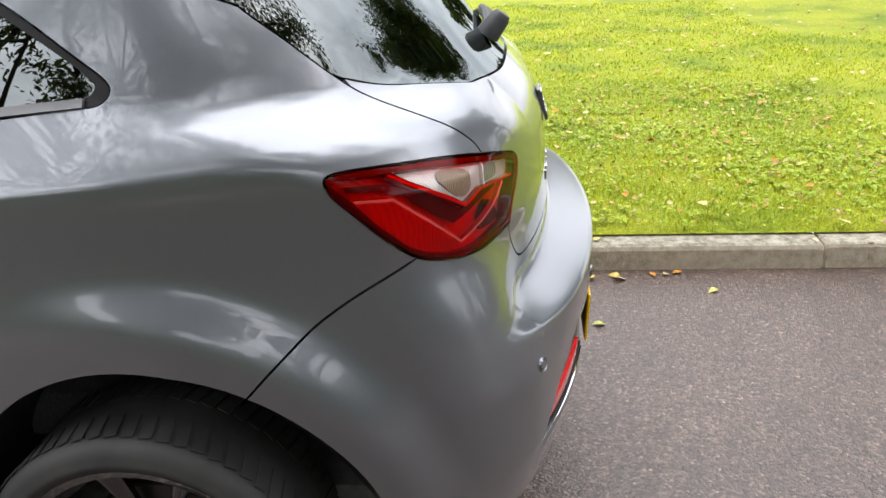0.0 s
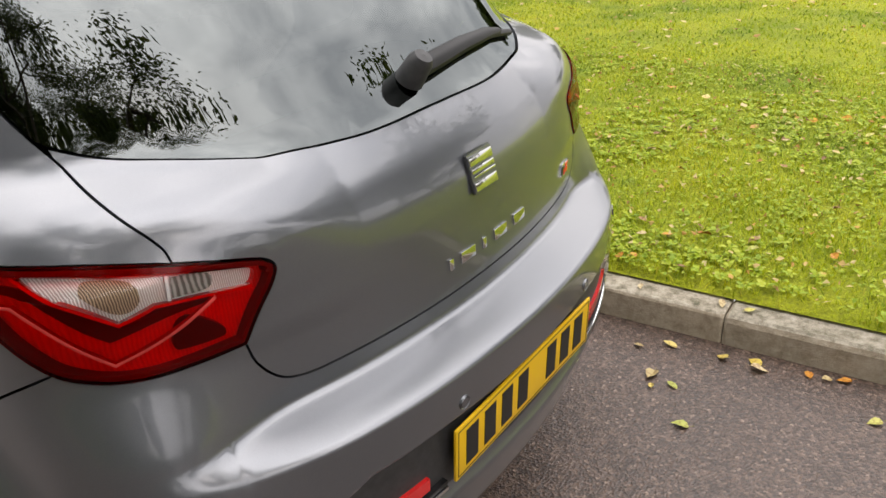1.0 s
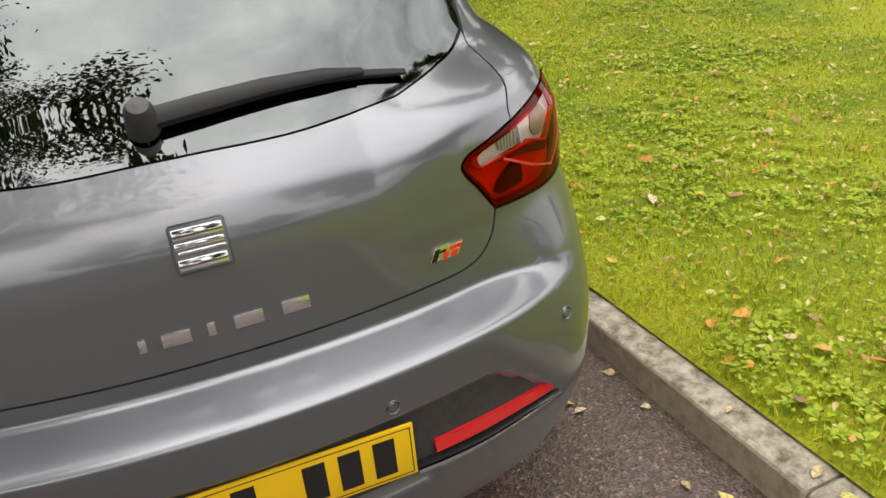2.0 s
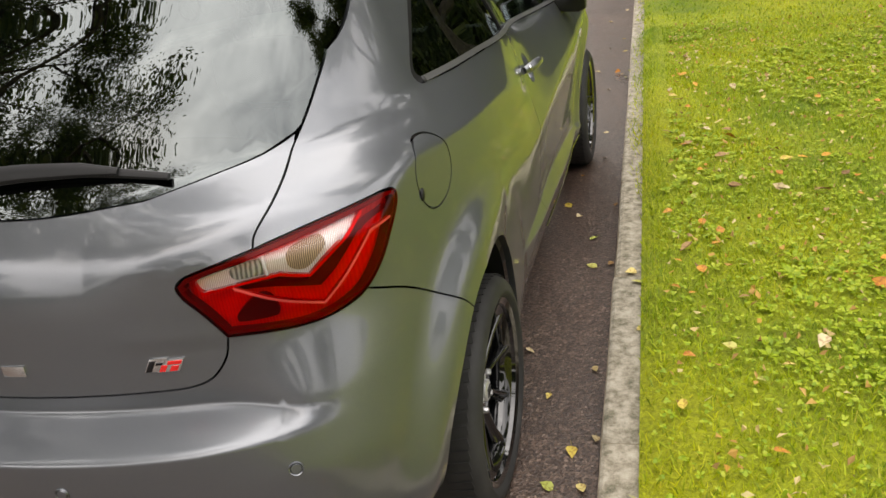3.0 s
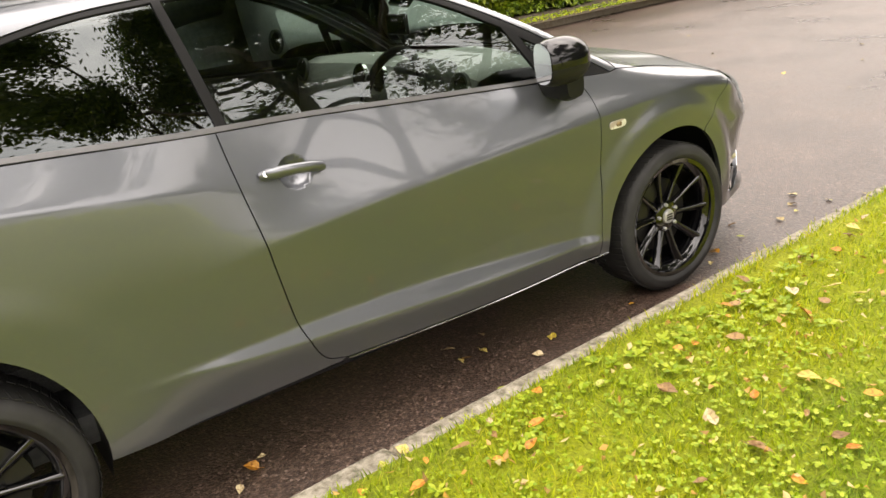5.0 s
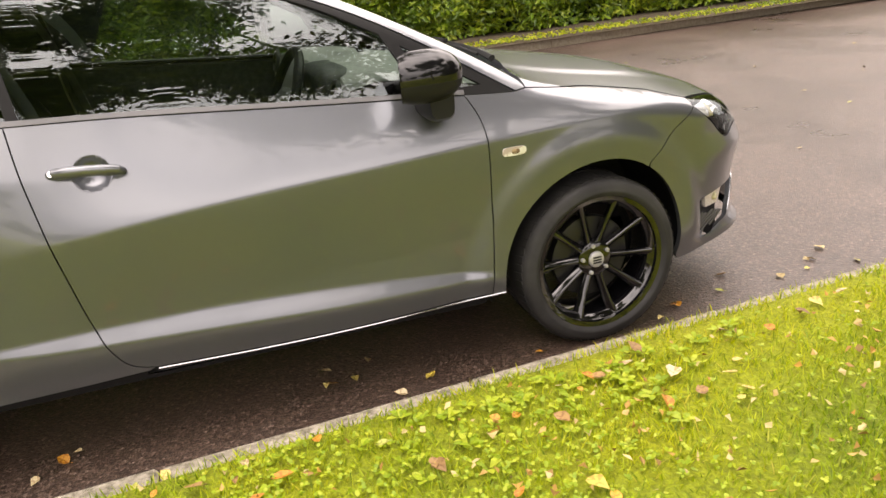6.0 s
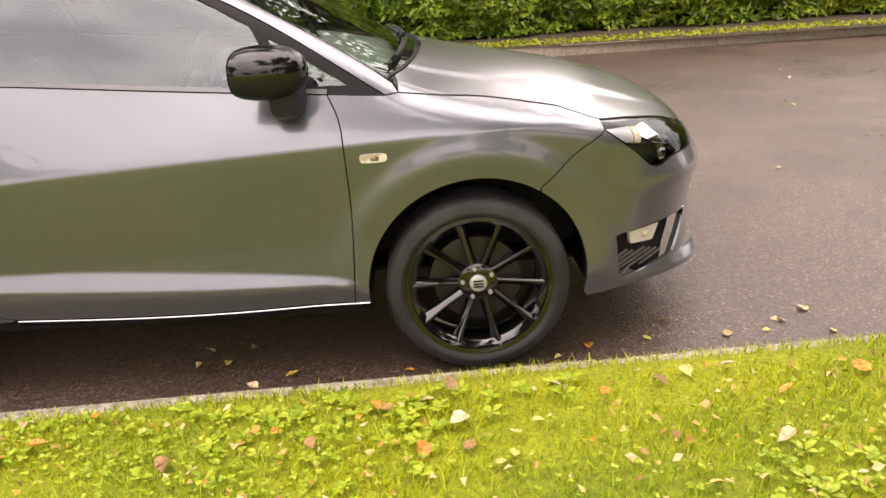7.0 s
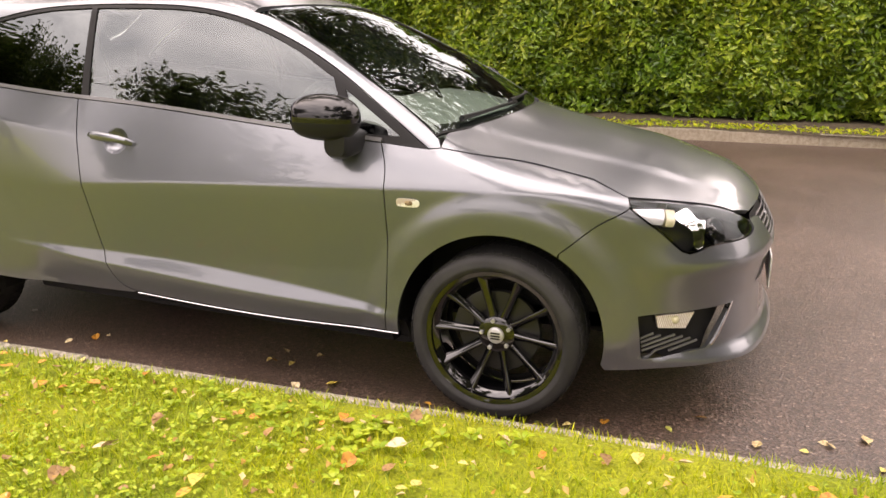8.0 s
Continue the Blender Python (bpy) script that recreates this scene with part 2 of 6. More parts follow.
def tube(bm, points, radii, sides=10, squash=1.0, caps=True):
    """Adds a round bar along a line of points."""
    pts = [Vector(p) for p in points]
    radii = radii if hasattr(radii, "__len__") else [radii] * len(pts)
    rings, side = [], None
    for i, p in enumerate(pts):
        way = (pts[min(i + 1, len(pts) - 1)] - pts[max(i - 1, 0)]).normalized()
        if side is None:
            side = way.orthogonal().normalized()
        side = (side - way * side.dot(way)).normalized()
        up = way.cross(side)
        rings.append([bm.verts.new(p + radii[i] * (math.cos(a) * side + squash * math.sin(a) * up)) for a in [2 * math.pi * k / sides for k in range(sides)]])
    for a, b in zip(rings, rings[1:]):
        for k in range(sides):
            bm.faces.new((a[k], a[(k + 1) % sides], b[(k + 1) % sides], b[k]))
    if caps:
        bm.faces.new(rings[0][::-1])
        bm.faces.new(rings[-1])


def lathe(bm, profile, steps=48, m=None):
    """Adds a profile of (radius, along) turned about the x axis."""
    rings = []
    for r, a in profile:
        rings.append([bm.verts.new((a, r * math.cos(2 * math.pi * k / steps), r * math.sin(2 * math.pi * k / steps))) for k in range(steps)])
    for a, b in zip(rings, rings[1:]):
        for k in range(steps):
            bm.faces.new((a[k], b[k], b[(k + 1) % steps], a[(k + 1) % steps]))
    if m is not None:
        bmesh.ops.transform(bm, matrix=m, verts=[v for ring in rings for v in ring])
    return rings


def rounded(points, steps=6, closed=True):
    """A smooth line through control points; a point with a third value of 0 stays a sharp corner."""
    n, out = len(points), []
    for i in range(n if closed else n - 1):
        p = [points[(i + k) % n] if closed else points[min(max(i + k, 0), n - 1)] for k in (-1, 0, 1, 2)]
        a, b = np.array(p[1][:2], float), np.array(p[2][:2], float)
        ta = (b - np.array(p[0][:2])) / 2 if len(p[1]) == 2 else (b - a)
        tb = (np.array(p[3][:2]) - a) / 2 if len(p[2]) == 2 else (b - a)
        lim = np.linalg.norm(b - a) * 1.2
        ta, tb = [v * min(1, lim / max(np.linalg.norm(v), 1e-9)) for v in (ta, tb)]
        for k in range(steps):
            t = k / steps
            out.append((2 * t**3 - 3 * t**2 + 1) * a + (t**3 - 2 * t**2 + t) * ta + (-2 * t**3 + 3 * t**2) * b + (t**3 - t**2) * tb)
    if not closed:
        out.append(np.array(points[-1][:2], float))
    return np.array(out)


def resample(loop, step):
    """Evenly spaced points on a closed line."""
    p = np.vstack([loop, loop[:1]])
    d = np.r_[0, np.cumsum(np.linalg.norm(np.diff(p, axis=0), axis=1))]
    out = []
    for i in range(len(loop)):
        n = max(1, int(math.ceil((d[i + 1] - d[i]) / step)))
        out += [p[i] + (p[i + 1] - p[i]) * k / n for k in range(n)]
    return np.array(out)


def within(points, loop):
    """Which points lie inside a closed line."""
    x, y = points[:, 0][:, None], points[:, 1][:, None]
    a, b = loop, np.roll(loop, -1, axis=0)
    cross = (a[:, 1] > y) != (b[:, 1] > y)
    with np.errstate(divide="ignore", invalid="ignore"):
        at = (b[:, 0] - a[:, 0]) * (y - a[:, 1]) / (b[:, 1] - a[:, 1]) + a[:, 0]
    return (cross & (x < at)).sum(1) % 2 == 1


def gap_to(points, loop):
    """The distance of points from a closed line."""
    a, b = loop, np.roll(loop, -1, axis=0)
    ab = b - a
    best = np.full(len(points), 1e9)
    for i in range(len(a)):
        t = np.clip(((points - a[i]) @ ab[i]) / max(ab[i] @ ab[i], 1e-12), 0, 1)
        best = np.minimum(best, np.linalg.norm(points - a[i] - t[:, None] * ab[i], axis=1))
    return best


def inset(loop, by):
    """The closed line moved inwards."""
    if not by:
        return loop
    area = np.sum(loop[:, 0] * np.roll(loop[:, 1], -1) - loop[:, 1] * np.roll(loop[:, 0], -1))
    way = np.roll(loop, -1, axis=0) - loop
    way = way / np.maximum(np.linalg.norm(way, axis=1, keepdims=True), 1e-9)
    nrm = np.stack([-way[:, 1], way[:, 0]], 1) * (1 if area > 0 else -1)
    mean = nrm + np.roll(nrm, 1, axis=0)
    mean = mean / np.maximum(np.linalg.norm(mean, axis=1, keepdims=True), 0.3)
    return loop + by * mean


def sheet(name, outline, mat, parent, place=on_skirt, grid=(0.022, 0.016), holes=(), gap=0.002, rim=0.018, out=0.0, step=0.014, label="", flip=False, dent=None, bulge=None, folds=()):
    """A panel of the car: an outline on the unrolled surface, filled with a fine net laid on the body, with a turned-in rim all round.
    out: how far it stands proud of the body; dent: a depth for each place; bulge: a further depth by place in the net; flip: the mirrored panel on the other side."""
    loops = [resample(inset(np.array(outline, float), gap), step)]
    loops += [resample(inset(np.array(h, float), -gap), step) for h in holes]
    lo, hi = loops[0].min(0), loops[0].max(0)
    gx, gy = np.meshgrid(np.arange(lo[0], hi[0], grid[0]), np.arange(lo[1], hi[1], grid[1]))
    gx = gx + (np.arange(gx.shape[0]) % 2)[:, None] * grid[0] / 2
    inner = np.stack([gx.ravel(), gy.ravel()], 1)
    ok = within(inner, loops[0])
    for h in loops[1:]:
        ok &= ~within(inner, h)
    inner = inner[ok]
    for l in loops:
        inner = inner[gap_to(inner, l) > 0.45 * min(grid)]
    runs = []
    for fold_line in folds:
        q = np.array(fold_line, float)
        for off in (-0.007, 0.0, 0.007):
            r = q + (0, off)
            ok = within(r, loops[0])
            for l in loops:
                ok &= gap_to(r, l) > 0.006
            for h in loops[1:]:
                ok &= ~within(r, h)
            runs.append((r, ok))
    edges, start = [], 0
    for l in loops:
        edges += [(start + i, start + (i + 1) % len(l)) for i in range(len(l))]
        start += len(l)
    extra = []
    for r, ok in runs:
        for i in range(len(r)):
            if ok[i]:
                extra.append(r[i])
                if i and ok[i - 1]:
                    edges.append((start - 1, start))
                start += 1
        if ok.any():
            near = np.full(len(inner), 1e9)
            for q in r[ok]:
                near = np.minimum(near, np.abs(inner - q).max(1))
            inner = inner[near > 0.008]
    flat = np.vstack(loops + ([np.array(extra)] if extra else []) + [inner])
    verts, _, faces, origin, *_ = delaunay_2d_cdt([Vector(v) for v in flat], edges, [], 0, 1e-6)
    flat = np.array([tuple(v) for v in verts])
    tri = np.array([f[:3] for f in faces])
    mid = flat[tri].mean(1)
    ok = within(mid, loops[0])
    for h in loops[1:]:
        ok &= ~within(mid, h)
    a, b, c = flat[tri[:, 0]], flat[tri[:, 1]], flat[tri[:, 2]]
    area = np.abs((b[:, 0] - a[:, 0]) * (c[:, 1] - a[:, 1]) - (b[:, 1] - a[:, 1]) * (c[:, 0] - a[:, 0]))
    longest = np.maximum(np.maximum(np.linalg.norm(b - a, axis=1), np.linalg.norm(c - b, axis=1)), np.linalg.norm(a - c, axis=1))
    tri = tri[ok & (area > 0.00025 * longest)]
    p = place(flat[:, 0], flat[:, 1])
    nrm = slope_at(p)
    deep = np.zeros(len(p)) + out
    if dent is not None:
        deep = deep - dent(p)
    if bulge is not None:
        deep = deep + bulge(flat)
    p = p + nrm * deep[:, None]
    nrm = np.where((np.abs(deep - out) < 1e-5)[:, None], nrm, 0.0)
    cross = np.cross(p[tri[:, 1]] - p[tri[:, 0]], p[tri[:, 2]] - p[tri[:, 0]])
    if (cross * slope_at(p[tri[:, 0]])).sum() < 0:
        tri = tri[:, ::-1]
    bm = bmesh.new()
    vs = [bm.verts.new(v) for v in p]
    for f in tri:
        bm.faces.new([vs[i] for i in f])
    bm.verts.index_update()
    if rim:
        out_n = slope_at(p)
        edge = [e for e in bm.edges if len(e.link_faces) == 1]
        low, top = {}, {}
        for e in edge:
            for v in e.verts:
                if v not in low:
                    top[v] = bm.verts.new(v.co)
                    low[v] = bm.verts.new(v.co - rim * Vector(out_n[v.index]))
        for e in edge:
            loop = e.link_loops[0]
            a, b = loop.vert, loop.link_loop_next.vert
            bm.faces.new((top[b], top[a], low[a], low[b]))
    if flip:
        bmesh.ops.scale(bm, vec=(-1, 1, 1), verts=bm.verts)
        bmesh.ops.reverse_faces(bm, faces=bm.faces)
    mesh = bpy.data.meshes.new(name)
    bm.to_mesh(mesh)
    bm.free()
    mesh.shade_smooth()
    count = len(mesh.vertices)
    custom = np.zeros((count, 3))
    custom[: len(nrm)] = nrm * ((-1, 1, 1) if flip else (1, 1, 1))
    mesh.normals_split_custom_set_from_vertices([tuple(v) for v in custom])
    return put(name, mesh, mat, parent, label)
# ---- materials ----
def speckled(m, scale, low, high, detail=2.0):
    """Drives a material's colour by noise between two colours, and returns the noise."""
    co = node(m, "ShaderNodeTexCoord")
    n = node(m, "ShaderNodeTexNoise", Scale=scale, Detail=detail, Roughness=0.6)
    link(m, co, "Object", n, "Vector")
    r = ramp(m, [(0.3, low), (0.7, high)], n)
    link(m, r, "Color", m.node_tree.nodes["Principled BSDF"], "Base Color")
    return n


def make_paint():
    m = material("graphite_metallic_paint", (0.15, 0.155, 0.165), 0.3, 0.68, Coat_Weight=1.0, Coat_Roughness=0.015, Coat_IOR=1.5)
    co = node(m, "ShaderNodeTexCoord")
    flake = node(m, "ShaderNodeTexNoise", Scale=2600.0, Detail=1.0)
    haze = node(m, "ShaderNodeTexNoise", Scale=3.0, Detail=4.0)
    link(m, co, "Object", flake, "Vector")
    link(m, co, "Object", haze, "Vector")
    r = ramp(m, [(0.3, (0.122, 0.13, 0.144)), (0.7, (0.188, 0.2, 0.219))], flake)
    link(m, r, "Color", m.node_tree.nodes["Principled BSDF"], "Base Color")
    k = ramp(m, [(0.35, (0.29,) * 3), (0.75, (0.35,) * 3)], haze)
    link(m, k, "Color", m.node_tree.nodes["Principled BSDF"], "Roughness")
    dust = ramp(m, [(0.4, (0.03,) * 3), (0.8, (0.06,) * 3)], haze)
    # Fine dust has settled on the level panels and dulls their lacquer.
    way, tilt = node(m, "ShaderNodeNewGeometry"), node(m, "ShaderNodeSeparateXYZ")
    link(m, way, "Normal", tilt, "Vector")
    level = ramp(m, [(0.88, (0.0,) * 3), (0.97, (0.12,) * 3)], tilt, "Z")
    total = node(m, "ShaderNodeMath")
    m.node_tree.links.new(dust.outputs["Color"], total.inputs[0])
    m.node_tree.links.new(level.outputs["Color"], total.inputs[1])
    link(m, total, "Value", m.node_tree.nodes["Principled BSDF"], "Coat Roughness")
    return m


def make_glass(name, tint, ior=1.75):
    m = bpy.data.materials.new(name)
    m.use_nodes = True
    t = m.node_tree
    t.nodes.remove(t.nodes["Principled BSDF"])
    clear, gloss, mix, fresnel = (t.nodes.new(k) for k in ("ShaderNodeBsdfTransparent", "ShaderNodeBsdfGlossy", "ShaderNodeMixShader", "ShaderNodeFresnel"))
    clear.inputs["Color"].default_value = (*tint, 1)
    gloss.inputs["Roughness"].default_value = 0.008
    gloss.inputs["Color"].default_value = (0.87, 0.95, 0.96, 1)
    fresnel.inputs["IOR"].default_value = ior
    link(m, fresnel, "Fac", mix, "Fac")
    t.links.new(clear.outputs[0], mix.inputs[1])
    t.links.new(gloss.outputs[0], mix.inputs[2])
    t.links.new(mix.outputs[0], t.nodes["Material Output"].inputs["Surface"])
    return m


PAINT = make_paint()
GLASS_DARK = make_glass("privacy_glass", (0.07, 0.085, 0.08), 2.0)
GLASS = make_glass("green_tinted_glass", (0.60, 0.68, 0.63), 1.95)
SCREEN_GLASS = make_glass("windscreen_glass", (0.66, 0.76, 0.70), 1.6)
LENS_CLEAR = make_glass("clear_lens", (0.92, 0.92, 0.92), 1.3)
BLACK_TRIM = material("satin_black_trim", (0.016, 0.016, 0.017), 0.42, Specular_IOR_Level=0.22)
SEAL = material("rubber_seal", (0.014, 0.014, 0.0145), 0.45, Specular_IOR_Level=0.14)
GREY_TRIM = material("weathered_grey_trim", (0.16, 0.16, 0.165), 0.32, 0.5)
GLOSS_BLACK = material("gloss_black_paint", (0.006, 0.006, 0.007), 0.06)
WHEEL_BLACK = material("gloss_black_wheel_paint", (0.004, 0.004, 0.0045), 0.06, Specular_IOR_Level=0.5, Coat_Weight=1.0, Coat_Roughness=0.02)
DARK_PLASTIC = material("dark_grey_plastic", (0.035, 0.036, 0.038), 0.5)
speckled(DARK_PLASTIC, 60, (0.028, 0.029, 0.031), (0.045, 0.046, 0.048))
def ribs(m, scale, low, high):
    """Fine vertical ribs, as in a moulded lens."""
    co = node(m, "ShaderNodeTexCoord")
    w = node(m, "ShaderNodeTexWave", Scale=scale, Distortion=2.5)
    w.bands_direction = "X"
    link(m, co, "Object", w, "Vector")
    r = ramp(m, [(0.2, low), (0.8, high)], w)
    link(m, r, "Color", m.node_tree.nodes["Principled BSDF"], "Base Color")
    bump(m, w, "Fac", 0.4, 0.002)


RUBBER = material("tyre_rubber", (0.025, 0.025, 0.026), 0.6, Specular_IOR_Level=0.25)
speckled(RUBBER, 9, (0.021, 0.021, 0.021), (0.042, 0.0415, 0.040), 5)
CHROME = material("chrome", (0.75, 0.76, 0.77), 0.09, 1.0)
STEEL = material("brake_steel", (0.16, 0.155, 0.15), 0.38, 1.0)
DARK_STEEL = material("dull_dark_brake_steel", (0.045, 0.044, 0.042), 0.42, 0.8)
RED_LENS = material("red_lens", (0.30, 0.003, 0.005), 0.09, Coat_Weight=1.0, Coat_Roughness=0.02)
RED_GLASS = make_glass("red_moulded_lens", (0.97, 0.022, 0.022), 1.22)
LAMP_BACK = material("ribbed_lamp_back", (0.8, 0.8, 0.8), 0.35)
LAMP_DARK = material("dark_lamp_back", (0.05, 0.045, 0.045), 0.3)
LAMP_RIM = material("lamp_rim", (0.09, 0.075, 0.075), 0.3)
GUIDE = material("milky_light_guide", (0.85, 0.83, 0.80), 0.3)
BRIGHT_RED = material("bright_red_reflector", (0.72, 0.012, 0.012), 0.15, Coat_Weight=1.0)
AMBER = material("amber_bulb", (0.42, 0.27, 0.16), 0.3)
SILVER_LENS = material("silvered_lamp_bowl", (0.7, 0.7, 0.68), 0.28, 0.25, Coat_Weight=1.0)
ribs(LAMP_BACK, 60, (0.66, 0.65, 0.65), (0.74, 0.73, 0.72))
ribs(SILVER_LENS, 110, (0.60, 0.50, 0.47), (0.95, 0.93, 0.90))
ribs(AMBER, 110, (0.14, 0.085, 0.05), (0.58, 0.42, 0.28))
GREY_BOWL = material("shaded_lamp_bowl", (0.3, 0.3, 0.28), 0.25, 0.3, Coat_Weight=1.0)
ribs(GREY_BOWL, 40, (0.16, 0.16, 0.14), (0.52, 0.52, 0.49))
PINK_GUIDE = material("thin_light_guide", (0.55, 0.045, 0.04), 0.25)
PALE_BOWL = material("pale_lamp_bowl", (0.72, 0.72, 0.76), 0.22, 0.3, Coat_Weight=1.0)
NUT = material("silver_wheel_nut", (0.55, 0.55, 0.55), 0.28, 0.5)
CREAM = material("cream_lamp_insert", (0.62, 0.58, 0.36), 0.3, Coat_Weight=1.0)
YELLOW = material("yellow_plate", (0.82, 0.50, 0.012), 0.42)
WHITE = material("white_plate", (0.75, 0.75, 0.73), 0.4)
PLATE_INK = material("black_plate_ink", (0.012, 0.012, 0.012), 0.45)
CABIN = material("charcoal_cabin_plastic", (0.05, 0.052, 0.052), 0.6)
speckled(CABIN, 40, (0.06, 0.063, 0.063), (0.10, 0.104, 0.103))
DASH = material("grey_dashboard", (0.16, 0.165, 0.16), 0.55)
speckled(DASH, 120, (0.34, 0.35, 0.335), (0.44, 0.45, 0.43))
FABRIC = material("black_seat_cloth", (0.03, 0.03, 0.032), 0.9)
speckled(FABRIC, 220, (0.02, 0.02, 0.022), (0.05, 0.05, 0.054))
BELT_MAT = material("grey_seat_belt_webbing", (0.16, 0.17, 0.165), 0.7)
SCREEN = material("dark_screen", (0.02, 0.022, 0.02), 0.12)
MIRROR = material("mirror_glass", (0.85, 0.87, 0.88), 0.01, 1.0)
# ---- the car ----
car = thing("car", "dark grey metallic three-door hatchback parked beside the kerb", "car")


def arc(cy, r, a0, a1, n=16, squeeze=1.0):
    """Points of a wheel arch, by angles in degrees from straight ahead."""
    out = []
    for k in range(n + 1):
        a = radians(a0 + (a1 - a0) * k / n)
        out.append((cy + r * math.cos(a) * (squeeze if math.cos(a) > 0 else 1.0), TYRE_R + r * math.sin(a), 0))
    return out


def line(points, steps=5):
    return rounded(points, steps, closed=False).tolist()


def join(*runs):
    """One closed line out of several open ones."""
    out = []
    for run in runs:
        for p in run:
            if not out or math.dist(out[-1], p[:2]) > 0.002:
                out.append(tuple(p[:2]))
    if math.dist(out[0], out[-1]) < 0.002:
        out.pop()
    return np.array(out)


def mirrored(run, centre):
    """A half outline carried on round the middle of the car."""
    other = [(2 * centre - p[0], p[1]) for p in run]
    return join(run, other[::-1])


# Shared lines of the panels, as (u, height).
LAMP = rounded([(-0.826, 0.890), (-0.805, 0.907), (-0.687, 0.935), (-0.57, 0.953), (-0.42, 0.960), (-0.372, 0.954), (-0.376, 0.930), (-0.413, 0.893), (-0.454, 0.853),
                (-0.500, 0.817), (-0.55, 0.801), (-0.61, 0.793), (-0.69, 0.790), (-0.760, 0.791, 0), (-0.795, 0.840), (-0.818, 0.868)], 6)
HATCH_SEAM = line([(-0.687, 0.935, 0), (-0.681, 0.954), (-0.655, 0.98), (-0.605, 1.014), (-0.515, 1.060), (-0.36, 1.127), (-0.17, 1.195), (-0.049, 1.271), (-0.001, 1.302), (0.022, 1.319), (0.028, 1.332, 0)])
HATCH_LOW = line([(-0.760, 0.791, 0), (-0.772, 0.752), (-0.803, 0.716), (-0.846, 0.701), (-0.931, 0.698), (-1.105, 0.695), (U_REAR, 0.695)])
LAMP_IN = LAMP[13 * 6 :].tolist() + LAMP[:1].tolist()
LAMP_LOW = LAMP[9 * 6 : 13 * 6 + 1].tolist()
LAMP_FRONT = LAMP[2 * 6 : 9 * 6 + 1].tolist()
BUMPER_SEAM = line([(-0.500, 0.817, 0), (-0.415, 0.780), (-0.331, 0.732), (-0.26, 0.684), (-0.214, 0.6385, 0)])
ARCH_R = 0.372
ROOF_EDGE = line([(0.028, 1.332, 0), (0.2, 1.358), (0.5, 1.376), (0.8, 1.382), (1.05, 1.380), (1.25, 1.366), (1.42, 1.338), (1.55, 1.303), (1.76, 1.212), (2.02, 1.075), (2.15, 0.998), (2.23, 0.945, 0)])
APERTURE_TOP = line([(2.205, 0.9165, 0), (1.868, 1.124), (1.615, 1.243), (1.36, 1.320), (1.10, 1.352), (0.74, 1.350), (0.48, 1.328), (0.25, 1.272), (0.12, 1.205), (0.01, 1.125), (-0.035, 1.088), (-0.022, 1.064), (0.02, 1.060), (0.13, 1.051), (0.44, 1.030), (0.762, 1.005, 0)])
DOOR_REAR = line([(0.762, 1.005, 0), (0.768, 0.935), (0.777, 0.860), (0.80, 0.72), (0.826, 0.57), (0.852, 0.44), (0.888, 0.345), (0.925, 0.298), (0.985, 0.277)])
DOOR_LOW = line([(0.985, 0.277), (1.3, 0.268), (1.66, 0.266), (2.058, 0.277, 0)])
DOOR_FRONT = line([(2.058, 0.277, 0), (2.068, 0.42), (2.075, 0.60), (2.070, 0.80), (2.060, 0.864), (2.032, 0.9265, 0)])
BELT_FRONT = line([(2.205, 0.9165, 0), (2.032, 0.9265, 0)], 2)
BELT_DOOR = line([(2.032, 0.9265, 0), (1.65, 0.949), (1.2, 0.978), (0.762, 1.005, 0)])
HOOD_SIDE = line([(2.246, 0.9205, 0), (2.47, 0.888), (2.65, 0.855), (2.80, 0.824), (2.893, 0.797, 0)])
HEAD_TOP = line([(2.893, 0.797, 0), (3.107, 0.773), (3.267, 0.744), (3.36, 0.690, 0)])
HEAD_LOW = line([(3.36, 0.690, 0), (3.352, 0.662), (3.30, 0.650), (3.157, 0.647), (3.095, 0.628), (3.06, 0.633), (3.007, 0.682), (2.944, 0.728), (2.889, 0.770, 0)])
HEAD_SEAM = line([(2.889, 0.770, 0), (2.788, 0.714), (2.672, 0.618, 0)])


def crease_line(curve, u0, u1, step=0.012):
    u = np.arange(u0, u1, step)
    return np.stack([u, curve(u)], 1)


def unrolled(p):
    """A place on the body's right half as (u, height)."""
    x, y = abs(p[0]), p[1]
    if y >= REAR_C[1]:
        return (y, p[2])
    return (U_REAR + x if x < REAR_C[0] else REAR_C[1] - FAN * math.atan2(REAR_C[1] - y, x - REAR_C[0]), p[2])


def corner_crease(x0, x1, n=40):
    """The crease over the lamp, carried round the corner onto the tailgate."""
    out = []
    for x in np.linspace(x0, x1, n):
        z = 0.918 + 0.18 * min(max(x - 0.38, 0), 0.32)
        out.append(unrolled(meet(np.array(x), -0.2, np.array(z), 0.0, -1.0, 0.0)))
    return np.array(out)


